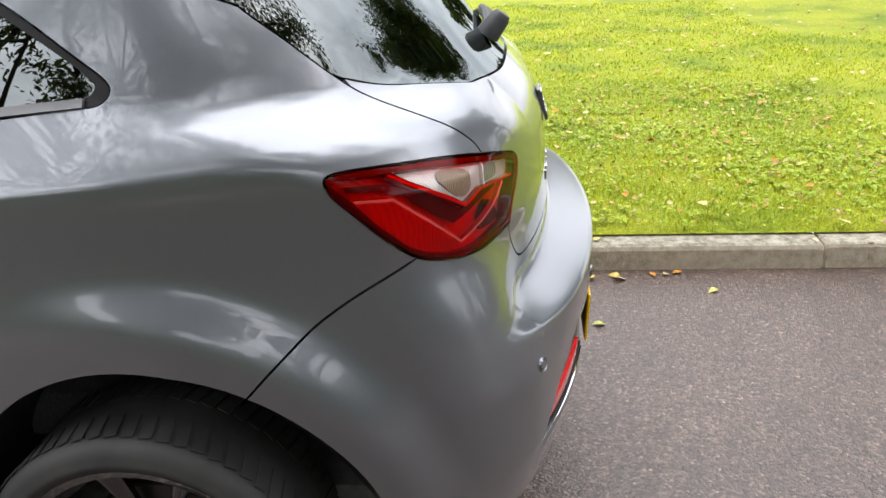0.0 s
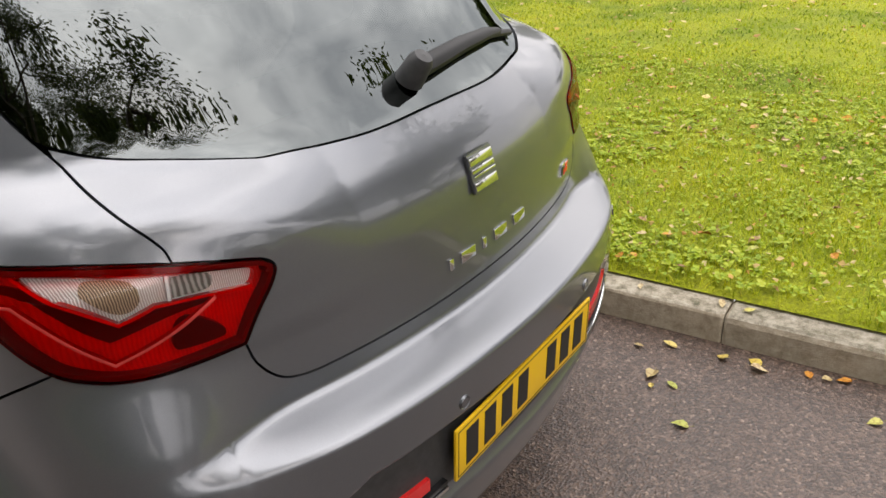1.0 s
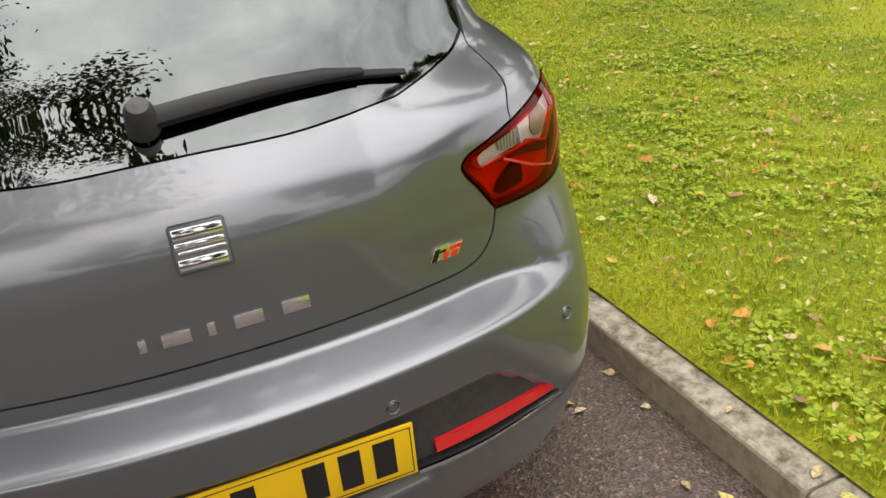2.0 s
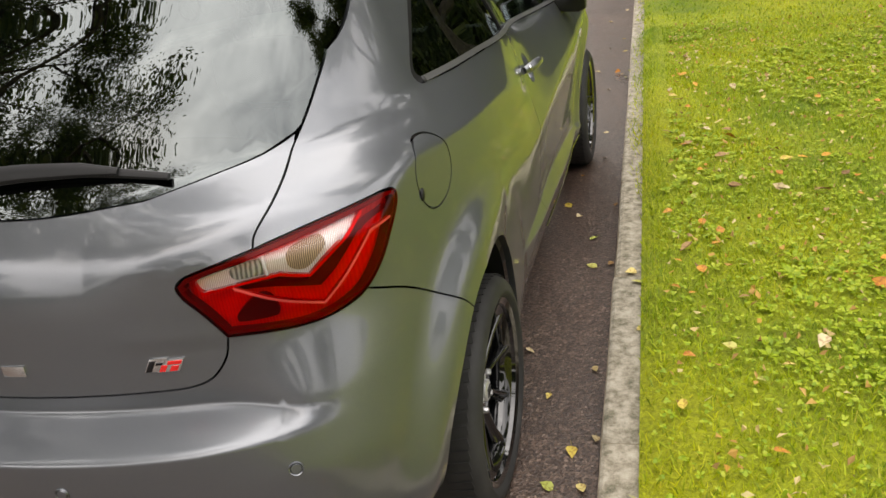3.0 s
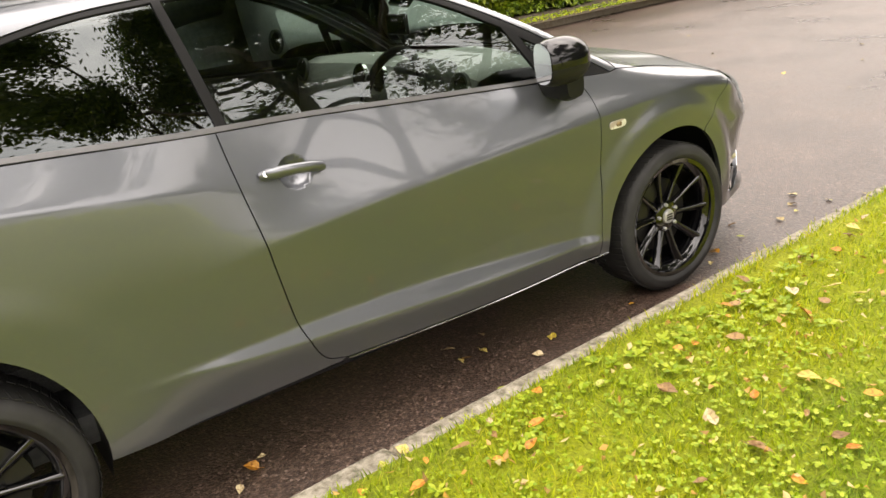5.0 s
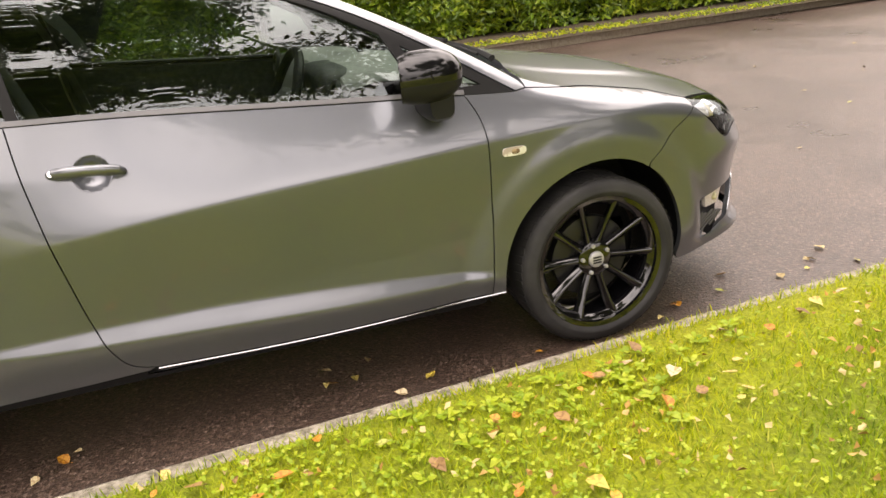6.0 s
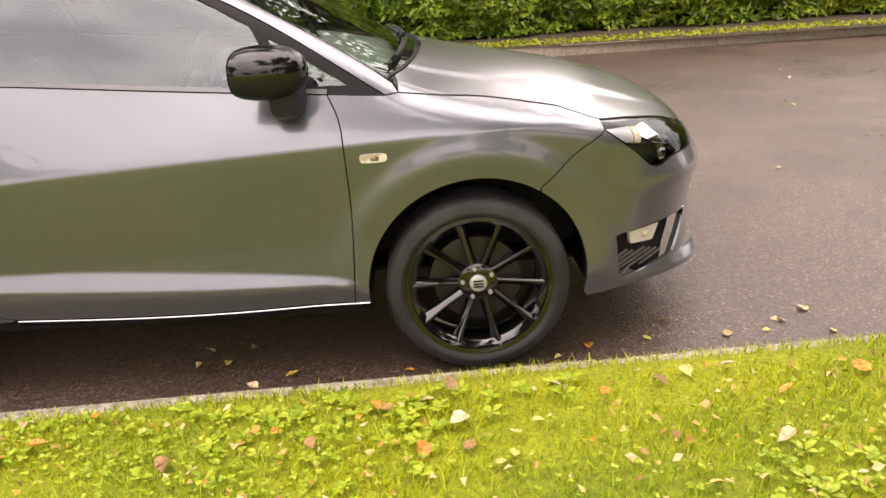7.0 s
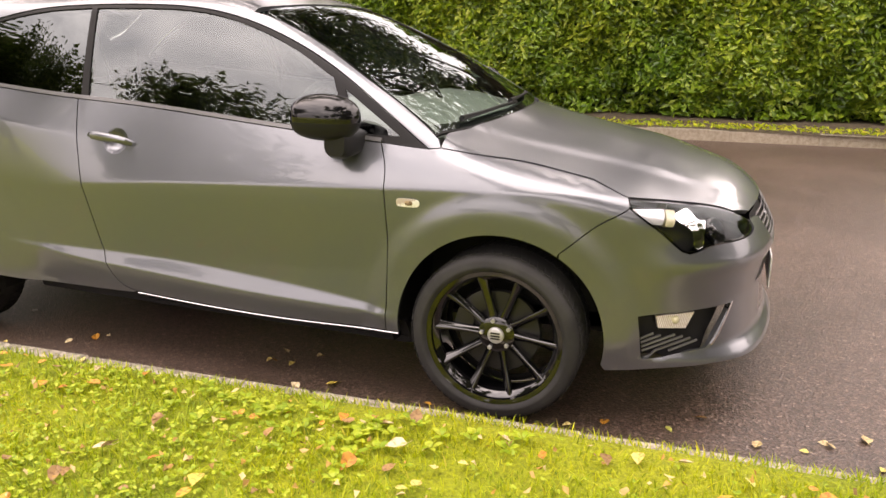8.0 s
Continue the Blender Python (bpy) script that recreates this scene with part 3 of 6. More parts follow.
def body_side(flip):
    run = join(HATCH_SEAM, ROOF_EDGE, [(2.246, 0.9205)], APERTURE_TOP, DOOR_REAR, line([(0.985, 0.277, 0), (0.965, 0.268, 0), (0.75, 0.260), (0.43, 0.257), (0.325, 0.260, 0)]),
               arc(-0.035, 0.381, -6, 118, 26, 0.90), BUMPER_SEAM[::-1], LAMP_FRONT[::-1])
    flap = [] if flip else [rounded([(-0.195 + 0.083 * math.cos(a), 0.932 + 0.073 * math.sin(a)) for a in np.linspace(0, 2 * math.pi, 16, endpoint=False)], 3)]
    ob = sheet("rear_quarter_panel", run, PAINT, car, holes=flap, flip=flip, folds=[crease_line(REAR_CREASE, -0.2, 0.8), corner_crease(0.742, 0.55), crease_line(LEDGE, 0.38, 0.9), crease_line(ledge_top, 0.38, 0.9)])
    if flap:
        lid = sheet("fuel_flap", flap[0], PAINT, car, gap=0.002, label="round painted fuel flap with a finger notch")
        bm = bmesh.new()
        bmesh.ops.create_uvsphere(bm, u_segments=14, v_segments=8, radius=1.0, matrix=Matrix.Translation(on_skirt(-0.262, 0.905) + slope_at(on_skirt(-0.262, 0.905)) * -0.002) @ pose(0, 0, 0, 0, 0, 12) @ Matrix.Diagonal((0.006, 0.012, 0.014, 1)))
        part("finger_notch", bm, BLACK_TRIM, lid)
    return ob


def side_panels(flip):
    body_side(flip)
    cup = rounded([(0.943 + 0.050 * math.cos(a), 0.860 + 0.046 * math.sin(a)) for a in np.linspace(0, 2 * math.pi, 14, endpoint=False)], 3)
    door = sheet("door", join(DOOR_REAR, DOOR_LOW, DOOR_FRONT, BELT_DOOR), PAINT, car, holes=[cup], flip=flip, folds=[crease_line(FRONT_CREASE, 0.78, 2.08), crease_line(REAR_CREASE, 0.76, 1.0), crease_line(LEDGE, 0.8, 2.05), crease_line(ledge_top, 0.8, 2.05)])
    fender = sheet("front_wing", join(DOOR_FRONT[::-1], [(2.058, 0.272), (2.108, 0.272)], arc(WHEELBASE, ARCH_R - 0.01, 184, 57, 26), HEAD_SEAM[::-1], [(2.893, 0.797)], HOOD_SIDE[::-1], BELT_FRONT), PAINT, car, flip=flip, folds=[crease_line(FRONT_CREASE, 2.05, 2.9)])
    # Windows with their black surround.
    quarter = [(0.770, 1.016, 0), (0.727, 1.338, 0), (0.50, 1.318), (0.265, 1.264), (0.138, 1.199), (0.032, 1.128), (-0.012, 1.092), (-0.004, 1.076), (0.04, 1.0705), (0.13, 1.0645), (0.44, 1.043)]
    front = [(0.802, 1.013, 0), (0.752, 1.338, 0), (1.10, 1.339), (1.35, 1.307), (1.60, 1.229), (1.808, 1.126, 0), (1.90, 0.948, 0), (1.65, 0.962), (1.2, 0.990)]
    corner = [(1.935, 0.952, 0), (1.865, 1.088, 0), (2.095, 0.951, 0)]
    panes = [rounded(p, 5) for p in (quarter, front, corner)]
    surround = join(APERTURE_TOP, BELT_DOOR[::-1], BELT_FRONT[::-1])
    sheet("window_surround", surround, SEAL, car, holes=panes, flip=flip, gap=0.001, out=-0.003, rim=0.012, label="black rubber window surround")
    for outline, mat, text in zip(panes, (GLASS_DARK, GLASS, GLASS), ("dark tinted rear side window", "greenish tinted door window", "small fixed corner window")):
        sheet("side_window", outline, mat, car, flip=flip, gap=-0.003, out=-0.008, rim=0.0, label=text)
    bright = [(u, z + 0.001) for u, z in line([(0.0, 1.0585, 0), (0.13, 1.051), (0.44, 1.030), (0.762, 1.005), (1.2, 0.978), (1.65, 0.949), (2.032, 0.9265, 0)])]
    strip = join(bright, [(u, z + 0.013) for u, z in bright[::-1]])
    sheet("belt_moulding", strip, GREY_TRIM, car, gap=0, out=0.004, rim=0.007, flip=flip, grid=(0.05, 0.02), step=0.03, label="grey rubber moulding under the side windows")
    # A thin chrome tube stands in for the glint on the sill's edge.
    bright = np.array(line([(0.99, 0.277, 0), (1.3, 0.268), (1.66, 0.266), (2.105, 0.277, 0)]))
    bm = bmesh.new()
    tube(bm, (on_skirt(bright[:, 0], bright[:, 1] - 0.005) + (0.001, 0, 0)) * (-1 if flip else 1, 1, 1), 0.0034, 8)
    part("sill_strip", bm, CHROME, car, "thin chrome tube in place of the glint along the sill")
    # The sill is set back and black, in place of the shade under the door.
    sill = join(line([(0.97, 0.268, 0), (1.3, 0.257), (1.66, 0.255), (2.10, 0.266, 0)]), [(2.10, 0.17), (0.95, 0.17)])
    sheet("sill", sill, BLACK_TRIM, car, gap=0, out=-0.075, flip=flip, grid=(0.05, 0.03), step=0.05)
    # Door handle: a grip over a hollow.
    s = -1 if flip else 1
    p, n = on_skirt(0.935, 0.862), slope_at(on_skirt(0.935, 0.862))
    lean = math.degrees(math.asin(n[2]))
    place = Matrix.Diagonal((s, 1, 1, 1)) @ Matrix.Translation(p) @ pose(0, 0, 0, -5, -lean, 0)
    sheet("handle_hollow", cup, PAINT, door, gap=-0.0025, rim=0.0, grid=(0.007, 0.007), step=0.008, flip=flip,
          bulge=lambda f: -0.036 * np.clip(1 - ((f[:, 0] - 0.943) / 0.05) ** 2 - ((f[:, 1] - 0.860) / 0.046) ** 2, 0, 1) ** 0.6)
    bm = bmesh.new()
    grip = [(0.010, -0.094, 0.0), (0.025, -0.078, 0.0), (0.034, -0.042, 0.001), (0.036, 0.0, 0.002), (0.034, 0.042, 0.002), (0.025, 0.074, 0.001), (0.006, 0.088, 0.0)]
    tube(bm, grip, [0.012, 0.0165, 0.017, 0.0165, 0.016, 0.015, 0.011], 16, 0.85)
    bmesh.ops.transform(bm, matrix=place, verts=bm.verts)
    part("door_handle", bm, PAINT, door, "painted bar door handle")
    if not flip:
        bm = bmesh.new()
        lathe(bm, [(0.0005, 0.034), (0.008, 0.034), (0.009, 0.030)], 16, place @ pose(0, -0.087, 0.0))
        part("lock_cylinder", bm, CHROME, door)
    # Side repeater.
    lens = rounded([(2.118, 0.737), (2.118, 0.756), (2.135, 0.760), (2.18, 0.760), (2.197, 0.755), (2.197, 0.738), (2.18, 0.733), (2.135, 0.733)], 4)
    rep = sheet("side_repeater", lens, SILVER_LENS, fender, gap=0, out=0.003, rim=0.004, grid=(0.01, 0.008), step=0.006, flip=flip, label="clear side repeater with an amber bulb")
    lens = rounded([(2.150, 0.740), (2.150, 0.753), (2.172, 0.753), (2.172, 0.740)], 4)
    sheet("amber_bulb", lens, AMBER, rep, gap=0, out=0.0045, rim=0.002, grid=(0.01, 0.008), step=0.006, flip=flip)
    return door


doors = [side_panels(False), side_panels(True)]

# ---- roof, tailgate, rear window ----
edge = on_skirt(*np.array([p for p in ROOF_EDGE if p[0] <= 1.43]).T)
roof_half = [(p[0], p[1]) for p in edge]
roof = roof_half + [(0.30, 1.435), (0.0, 1.44)]
roof = join(roof, [(-x, y) for x, y in roof[::-1]], [(-0.535, 0.026), (-0.48, 0.030), (0.0, 0.018), (0.48, 0.030), (0.535, 0.026)])
sheet("roof", roof, PAINT, car, place=on_top, gap=-0.002, grid=(0.03, 0.03))

glass_half = line([(0.0, -0.566), (0.13, -0.563), (0.23, -0.551), (0.355, -0.520), (0.40, -0.500), (0.46, -0.462), (0.53, -0.402), (0.583, -0.340, 0)])
glass_half += [tuple(p[:2]) for p in on_skirt(*np.array([p for p in HATCH_SEAM if -0.50 < p[0] < -0.05]).T)]
seam_top = [tuple(p[:2]) for p in on_skirt(*np.array([p for p in HATCH_SEAM if p[0] > -0.052]).T)]
glass_half += line([(*seam_top[0], 0), (0.54, -0.085), (0.44, -0.135), (0.30, -0.168), (0.0, -0.188)])
seam_low = [p for p in HATCH_SEAM if p[1] < 1.058]


def u_run(points):
    """Plan points at the tail as (u, height)."""
    out = []
    for q in on_top(np.array([p[0] for p in points]), np.array([p[1] for p in points])):
        x, y = abs(q[0]), q[1]
        u = U_REAR + x if x < REAR_C[0] else REAR_C[1] - FAN * math.atan2(REAR_C[1] - y, x - REAR_C[0])
        out.append((u, q[2]))
    return out


low_edge = u_run([p for p in glass_half if p[1] < -0.335][:36])
half = join(HATCH_LOW[::-1], LAMP_IN, [p for p in LAMP[:13].tolist()], seam_low, low_edge[::-1])
ridge = corner_crease(0.66, 0.22)
tailgate = sheet("tailgate", mirrored(half.tolist(), U_REAR), PAINT, car, grid=(0.016, 0.011), folds=[ridge, np.stack([2 * U_REAR - ridge[:, 0], ridge[:, 1]], 1)])
glass_loop = join(glass_half, [(-x, y) for x, y in glass_half[::-1]])
sheet("rear_window", glass_loop, GLASS_DARK, tailgate, place=on_top, gap=0.002, out=-0.003, rim=0.006, label="dark tinted heated rear window")
tail = line([(0.0, 0.018), (0.30, 0.022), (0.48, 0.030), (0.535, 0.0265, 0)]) + seam_top[::-1] + line([(*seam_top[0], 0), (0.545, -0.098), (0.44, -0.152), (0.30, -0.188), (0.0, -0.21)])
tail = join(tail, [(-x, y) for x, y in tail[::-1]])
sheet("roof_spoiler", tail, PAINT, tailgate, place=on_top, rim=0.016, gap=0.0015, bulge=lambda f: 0.034 * ease((0.0 - f[:, 1]) / 0.22) * ease((0.590 - np.abs(f[:, 0])) / 0.22), label="painted roof spoiler over the rear window")
band = line([(0.0, -0.188), (0.30, -0.168), (0.44, -0.135), (0.53, -0.092), (*seam_top[0], 0)]) + line([(0.570, -0.105, 0), (0.46, -0.185), (0.30, -0.228), (0.0, -0.252)])
sheet("spoiler_underside", join(band, [(-x, y) for x, y in band[::-1]]), SEAL, tailgate, place=on_top, out=-0.001, rim=0.012, label="black band under the spoiler")
stop = rounded([(0.0, -0.222), (0.10, -0.219), (0.11, -0.231), (0.0, -0.236), (-0.11, -0.231), (-0.10, -0.219)], 4)
sheet("high_brake_light", stop, RED_LENS, tailgate, place=on_top, gap=0, out=0.003, rim=0.003, grid=(0.02, 0.01), label="red high-level brake light")

# ---- bumpers ----
def recess(p):
    """The hollow of the rear bumper round the plate and reflectors."""
    x, z = np.abs(p[:, 0]), p[:, 2]
    top = 0.545 - np.clip((x - 0.42) / 0.2, 0, 1) ** 1.5 * 0.16
    up = np.clip((top - z) / 0.02, 0, 1)
    low = np.clip((z - (0.385 - 0.02 * (x < 0.3))) / 0.012, 0, 1)
    side = np.clip((0.62 - x) / 0.05, 0, 1)
    return 0.020 * np.minimum(np.minimum(up, low), side) * (p[:, 1] < 0)


bumper_half = join([(U_REAR, 0.235), (-0.95, 0.235), (-0.7, 0.222), (-0.5, 0.21), (-0.415, 0.207)], arc(-0.035, 0.381, 194, 118, 20), BUMPER_SEAM[::-1], LAMP_LOW, HATCH_LOW)
shelf_lines = [np.stack([np.arange(-0.70, 2 * U_REAR + 0.70, -0.014), np.full(len(np.arange(-0.70, 2 * U_REAR + 0.70, -0.014)), z)], 1) for z in (0.6300, 0.6345, 0.6575, 0.6625)]
rear_bumper = sheet("rear_bumper", mirrored(bumper_half.tolist(), U_REAR), PAINT, car, dent=recess, grid=(0.016, 0.010), folds=shelf_lines, label="painted rear bumper with a recess round the plate")
dark = line([(U_REAR, 0.540), (-0.997, 0.540), (-0.861, 0.538), (-0.79, 0.520), (-0.735, 0.472), (-0.70, 0.415, 0)]) + line([(-0.72, 0.392, 0), (-0.88, 0.388), (-1.0, 0.388), (U_REAR, 0.388)])
sheet("bumper_insert", mirrored(dark, U_REAR), DARK_PLASTIC, rear_bumper, gap=0, out=-0.018, rim=0.004, label="dark grey plastic bumper insert")
for flip in (False, True):
    s = -1 if flip else 1
    run = join(line([(-0.972, 0.447, 0), (-0.88, 0.443), (-0.80, 0.437), (-0.712, 0.428, 0)]), line([(-0.705, 0.404, 0), (-0.80, 0.412), (-0.88, 0.416), (-0.972, 0.421, 0)]))
    sheet("reflector", run, BRIGHT_RED, rear_bumper, gap=0, out=-0.010, rim=0.01, flip=flip, label="long red bumper reflector")
    run = join(line([(-1.012, 0.405, 0), (-0.877, 0.392), (-0.76, 0.390), (-0.665, 0.384, 0)]), line([(-0.68, 0.377, 0), (-0.76, 0.381), (-0.877, 0.383), (-1.012, 0.396, 0)]))
    sheet("bright_trim", run, CHROME, rear_bumper, gap=0, out=-0.004, rim=0.012, flip=flip, grid=(0.03, 0.01))
    run = [(a, b + 0.012) for a, b in run]
    sheet("trim_blade", np.array(run), BLACK_TRIM, rear_bumper, gap=0, out=-0.007, rim=0.012, flip=flip, grid=(0.03, 0.01))
    for u, z in ((-1.047, 0.569), (-0.680, 0.570)):
        p = on_skirt(u, z)
        n = slope_at(p)
        m = Matrix.Diagonal((s, 1, 1, 1)) @ Matrix.Translation(p) @ Vector(n).to_track_quat("X", "Z").to_matrix().to_4x4()
        bm = bmesh.new()
        lathe(bm, [(0.0005, 0.0025), (0.0085, 0.0025), (0.0095, 0.001)], 20, m)
        lathe(bm, [(0.0105, 0.0015), (0.0125, 0.003), (0.0135, -0.001)], 20, m)
        part("parking_sensor", bm, PAINT, rear_bumper)


def number_plate(m, mat):
    """A pressed plate with plain dark bars in place of its letters."""
    bm = bmesh.new()
    box(bm, (-0.26, -0.003, -0.0555), (0.26, 0.003, 0.0555), 0.0025, m)
    plate = part("number_plate", bm, mat, car, "yellow rear number plate with plain dark bars" if mat is YELLOW else "white front number plate with plain dark bars")
    for x in (-0.21, -0.15, -0.09, -0.03, 0.085, 0.145, 0.205):
        bm = bmesh.new()
        box(bm, (x - 0.019, -0.0042, -0.038), (x + 0.019, -0.0031, 0.038), 0.0, m)
        part("plate_bar", bm, PLATE_INK, plate, smooth=False)
    bm = bmesh.new()
    for lo, hi in (((-0.254, -0.0495), (0.254, -0.048)), ((-0.254, 0.048), (0.254, 0.0495)), ((-0.254, -0.0495), (-0.2525, 0.0495)), ((0.2525, -0.0495), (0.254, 0.0495))):
        box(bm, (lo[0], -0.0038, lo[1]), (hi[0], -0.0031, hi[1]), 0.0, m)
    part("plate_border", bm, PLATE_INK, plate, smooth=False)


number_plate(pose(0, -0.737, 0.470, 3), YELLOW)
number_plate(pose(0, 3.352, 0.460, 0, 0, 180), WHITE)

front_half = join(HEAD_SEAM[::-1], HEAD_LOW[::-1], [(3.42, 0.690), (3.455, 0.682), (3.50, 0.575), (3.56, 0.560), (U_FRONT, 0.555)])
front_low = join([(U_FRONT, 0.252), (3.184, 0.243), (2.995, 0.228), (2.842, 0.217)], arc(WHEELBASE, ARCH_R - 0.01, -10, 56, 16))
half = join(front_low, front_half)
fog_hole = rounded([(2.944, 0.415, 0), (3.02, 0.422), (3.14, 0.430), (3.245, 0.435, 0), (3.20, 0.34), (3.178, 0.298), (3.13, 0.288), (2.970, 0.266, 0)], 5)
other = [(2 * U_FRONT - x, y) for x, y in fog_hole]
front_bumper = sheet("front_bumper", mirrored(half.tolist(), U_FRONT), PAINT, car, holes=[fog_hole, other], label="painted front bumper with fog lamp openings")
grille = [(3.462, 0.690), (3.51, 0.582), (3.56, 0.568), (U_FRONT, 0.563)] + [(U_FRONT, 0.695), (3.5, 0.697)]
grille_loop = join(grille[:4], [(2 * U_FRONT - x, y) for x, y in grille[:4][::-1]], [(2 * U_FRONT - 3.5, 0.697), (U_FRONT, 0.693), (3.5, 0.697)])
sheet("upper_grille", grille_loop, BLACK_TRIM, front_bumper, gap=0, out=-0.03, rim=0.0, label="black honeycomb upper grille")
bm = bmesh.new()
for row in range(7):
    for k in range(-16, 17):
        u = U_FRONT + k * 0.024 + (row % 2) * 0.012
        z = 0.575 + row * 0.018
        if abs(u - U_FRONT) > 0.305 - (0.69 - z) * 0.4:
            continue
        q = on_skirt(u, z)
        nn = slope_at(q)
        quad = [q - nn * 0.012 + np.array((math.cos(a) * 0.012, 0, math.sin(a) * 0.010)) for a in [math.pi / 3 * j for j in range(6)]]
        tube(bm, quad + quad[:1], 0.0022, 4)
part("grille_mesh", bm, STEEL, front_bumper, "grey honeycomb grille mesh")
hood_front = line([(3.40, 0.705, 0), (3.5, 0.706), (U_FRONT, 0.705)])
for flip in (False, True):
    s = -1 if flip else 1
    # Fog lamp recess, mesh, lamp and blade.
    sheet("fog_recess", fog_hole, BLACK_TRIM, front_bumper, gap=-0.01, out=-0.05, rim=0.0, flip=flip, grid=(0.03, 0.03))
    field = np.array([(2.960, 0.362), (3.156, 0.330), (3.165, 0.300), (3.076, 0.286), (2.976, 0.270)])
    for k in range(-4, 7):
        bm = bmesh.new()
        run = np.stack([np.linspace(2.955, 3.17, 60), 0.262 + 0.0165 * k + np.linspace(0, 0.075, 60)], 1)
        run = run[within(run, field)][::6]
        if len(run) > 2:
            q = on_skirt(run[:, 0], run[:, 1])
            tube(bm, (q - slope_at(q) * 0.016) * (s, 1, 1), 0.0045, 5)
            part("fog_slat", bm, GREY_TRIM, front_bumper)
        else:
            bm.free()
    lens = rounded([(3.010, 0.410, 0), (3.022, 0.367, 0), (3.112, 0.362, 0), (3.132, 0.418, 0)], 5)
    lamp = sheet("fog_lamp", lens, SILVER_LENS, front_bumper, gap=0, out=-0.014, rim=0.015, flip=flip, grid=(0.012, 0.01), label="wedge-shaped clear fog lamp")
    q = on_skirt(3.075, 0.395)
    bm = bmesh.new()
    bmesh.ops.create_uvsphere(bm, u_segments=14, v_segments=8, radius=0.014, matrix=Matrix.Translation(np.array(q) * (s, 1, 1) - slope_at(q) * (s, 1, 1) * 0.014))
    part("bulb", bm, CREAM, lamp)
    run = join(line([(3.247, 0.440, 0), (3.206, 0.33), (3.188, 0.300, 0)]), line([(3.195, 0.299, 0), (3.213, 0.33), (3.254, 0.440, 0)]))
    sheet("fog_blade", run, CHROME, front_bumper, gap=0, out=0.003, rim=0.02, flip=flip, grid=(0.012, 0.02))
    # Headlamp: dark housing, silvered bowls, clear cover.
    outline = join(HEAD_TOP, HEAD_LOW)
    head = sheet("headlamp", outline, BLACK_TRIM, car, gap=0.003, out=-0.05, rim=0.0, flip=flip, grid=(0.03, 0.02), label="wedge-shaped headlamp with a dark housing and clear cover")
    sheet("lamp_frame", outline, GLOSS_BLACK, head, holes=[inset(outline, 0.008)], gap=0.002, out=-0.004, rim=0.045, flip=flip)
    sheet("lens", inset(outline, 0.005), LENS_CLEAR, head, gap=0.0, out=-0.001, rim=0.0, flip=flip)
    bowl = rounded([(2.906, 0.774, 0), (3.028, 0.768, 0), (3.000, 0.720, 0), (2.962, 0.722, 0)], 4)
    sheet("turn_signal_bowl", bowl, PALE_BOWL, head, gap=0, out=-0.012, rim=0.02, flip=flip, grid=(0.012, 0.01), step=0.01)
    bowl = rounded([(3.036, 0.767, 0), (3.072, 0.762, 0), (3.036, 0.712, 0), (3.009, 0.716, 0)], 4)
    sheet("cream_insert", bowl, CREAM, head, gap=0, out=-0.014, rim=0.02, flip=flip, grid=(0.012, 0.01), step=0.01)
    bowl = rounded([(3.088, 0.766), (3.15, 0.757), (3.165, 0.735), (3.140, 0.69), (3.128, 0.646), (3.102, 0.644), (3.100, 0.695), (3.075, 0.74)], 5)
    sheet("main_reflector", bowl, CHROME, head, gap=0, out=-0.012, rim=0.03, flip=flip, grid=(0.010, 0.008), step=0.008, bulge=lambda f: -0.02 * np.clip((f[:, 1] - 0.66) / 0.1, 0, 1) * np.clip((3.13 - f[:, 0]) / 0.05, 0, 1) + 0.0012 * np.sin(f[:, 1] * 210))
    q, n = on_skirt(3.20, 0.695), slope_at(on_skirt(3.20, 0.695))
    bm = bmesh.new()
    lathe(bm, [(0.045, 0.0), (0.043, 0.012), (0.036, 0.014), (0.034, 0.0), (0.025, 0.010), (0.001, 0.016)], 24, Matrix.Diagonal((s, 1, 1, 1)) @ Matrix.Translation(q - n * 0.04) @ Vector(n).to_track_quat("X", "Z").to_matrix().to_4x4())
    part("projector", bm, GLOSS_BLACK, head)

# ---- bonnet, windscreen ----
side = on_skirt(*np.array(HOOD_SIDE).T)
front = on_skirt(*np.array(HEAD_TOP[:-2]).T)
nose = on_skirt(*np.array(hood_front).T)
base = line([(0.0, 2.335), (0.30, 2.315), (0.52, 2.275), (0.66, 2.238), (0.715, 2.246, 0)])
hood = base[:-1] + [(p[0], p[1]) for p in side] + [(p[0], p[1]) for p in front if p[1] < 3.2] + [(p[0], p[1]) for p in nose]
hood_loop = join(hood, [(-x, y) for x, y in hood[::-1]])


def hood_folds(f):
    x, y = np.abs(f[:, 0]), f[:, 1]
    edge = 0.50 - 0.12 * np.clip((y - 2.3) / 0.9, 0, 1)
    return 0.007 / (1 + np.exp((x - edge) / 0.012)) * np.clip((3.25 - y) / 0.3, 0, 1)


sheet("bonnet", hood_loop, PAINT, car, place=on_top, grid=(0.024, 0.024), bulge=hood_folds)
pillar = on_skirt(*np.array([p for p in ROOF_EDGE if p[0] >= 1.43]).T)
wind = line([(0.0, 1.452), (0.30, 1.447), (0.45, 1.442, 0)]) + [(p[0] - 0.004, p[1]) for p in pillar[1:-1]] + line([(0.66, 2.225, 0), (0.52, 2.262), (0.30, 2.302), (0.0, 2.322)])
wind_loop = join(wind, [(-x, y) for x, y in wind[::-1]])
sheet("windscreen", wind_loop, SCREEN_GLASS, car, place=on_top, gap=0.004, out=-0.003, rim=0.004, label="curved greenish windscreen")
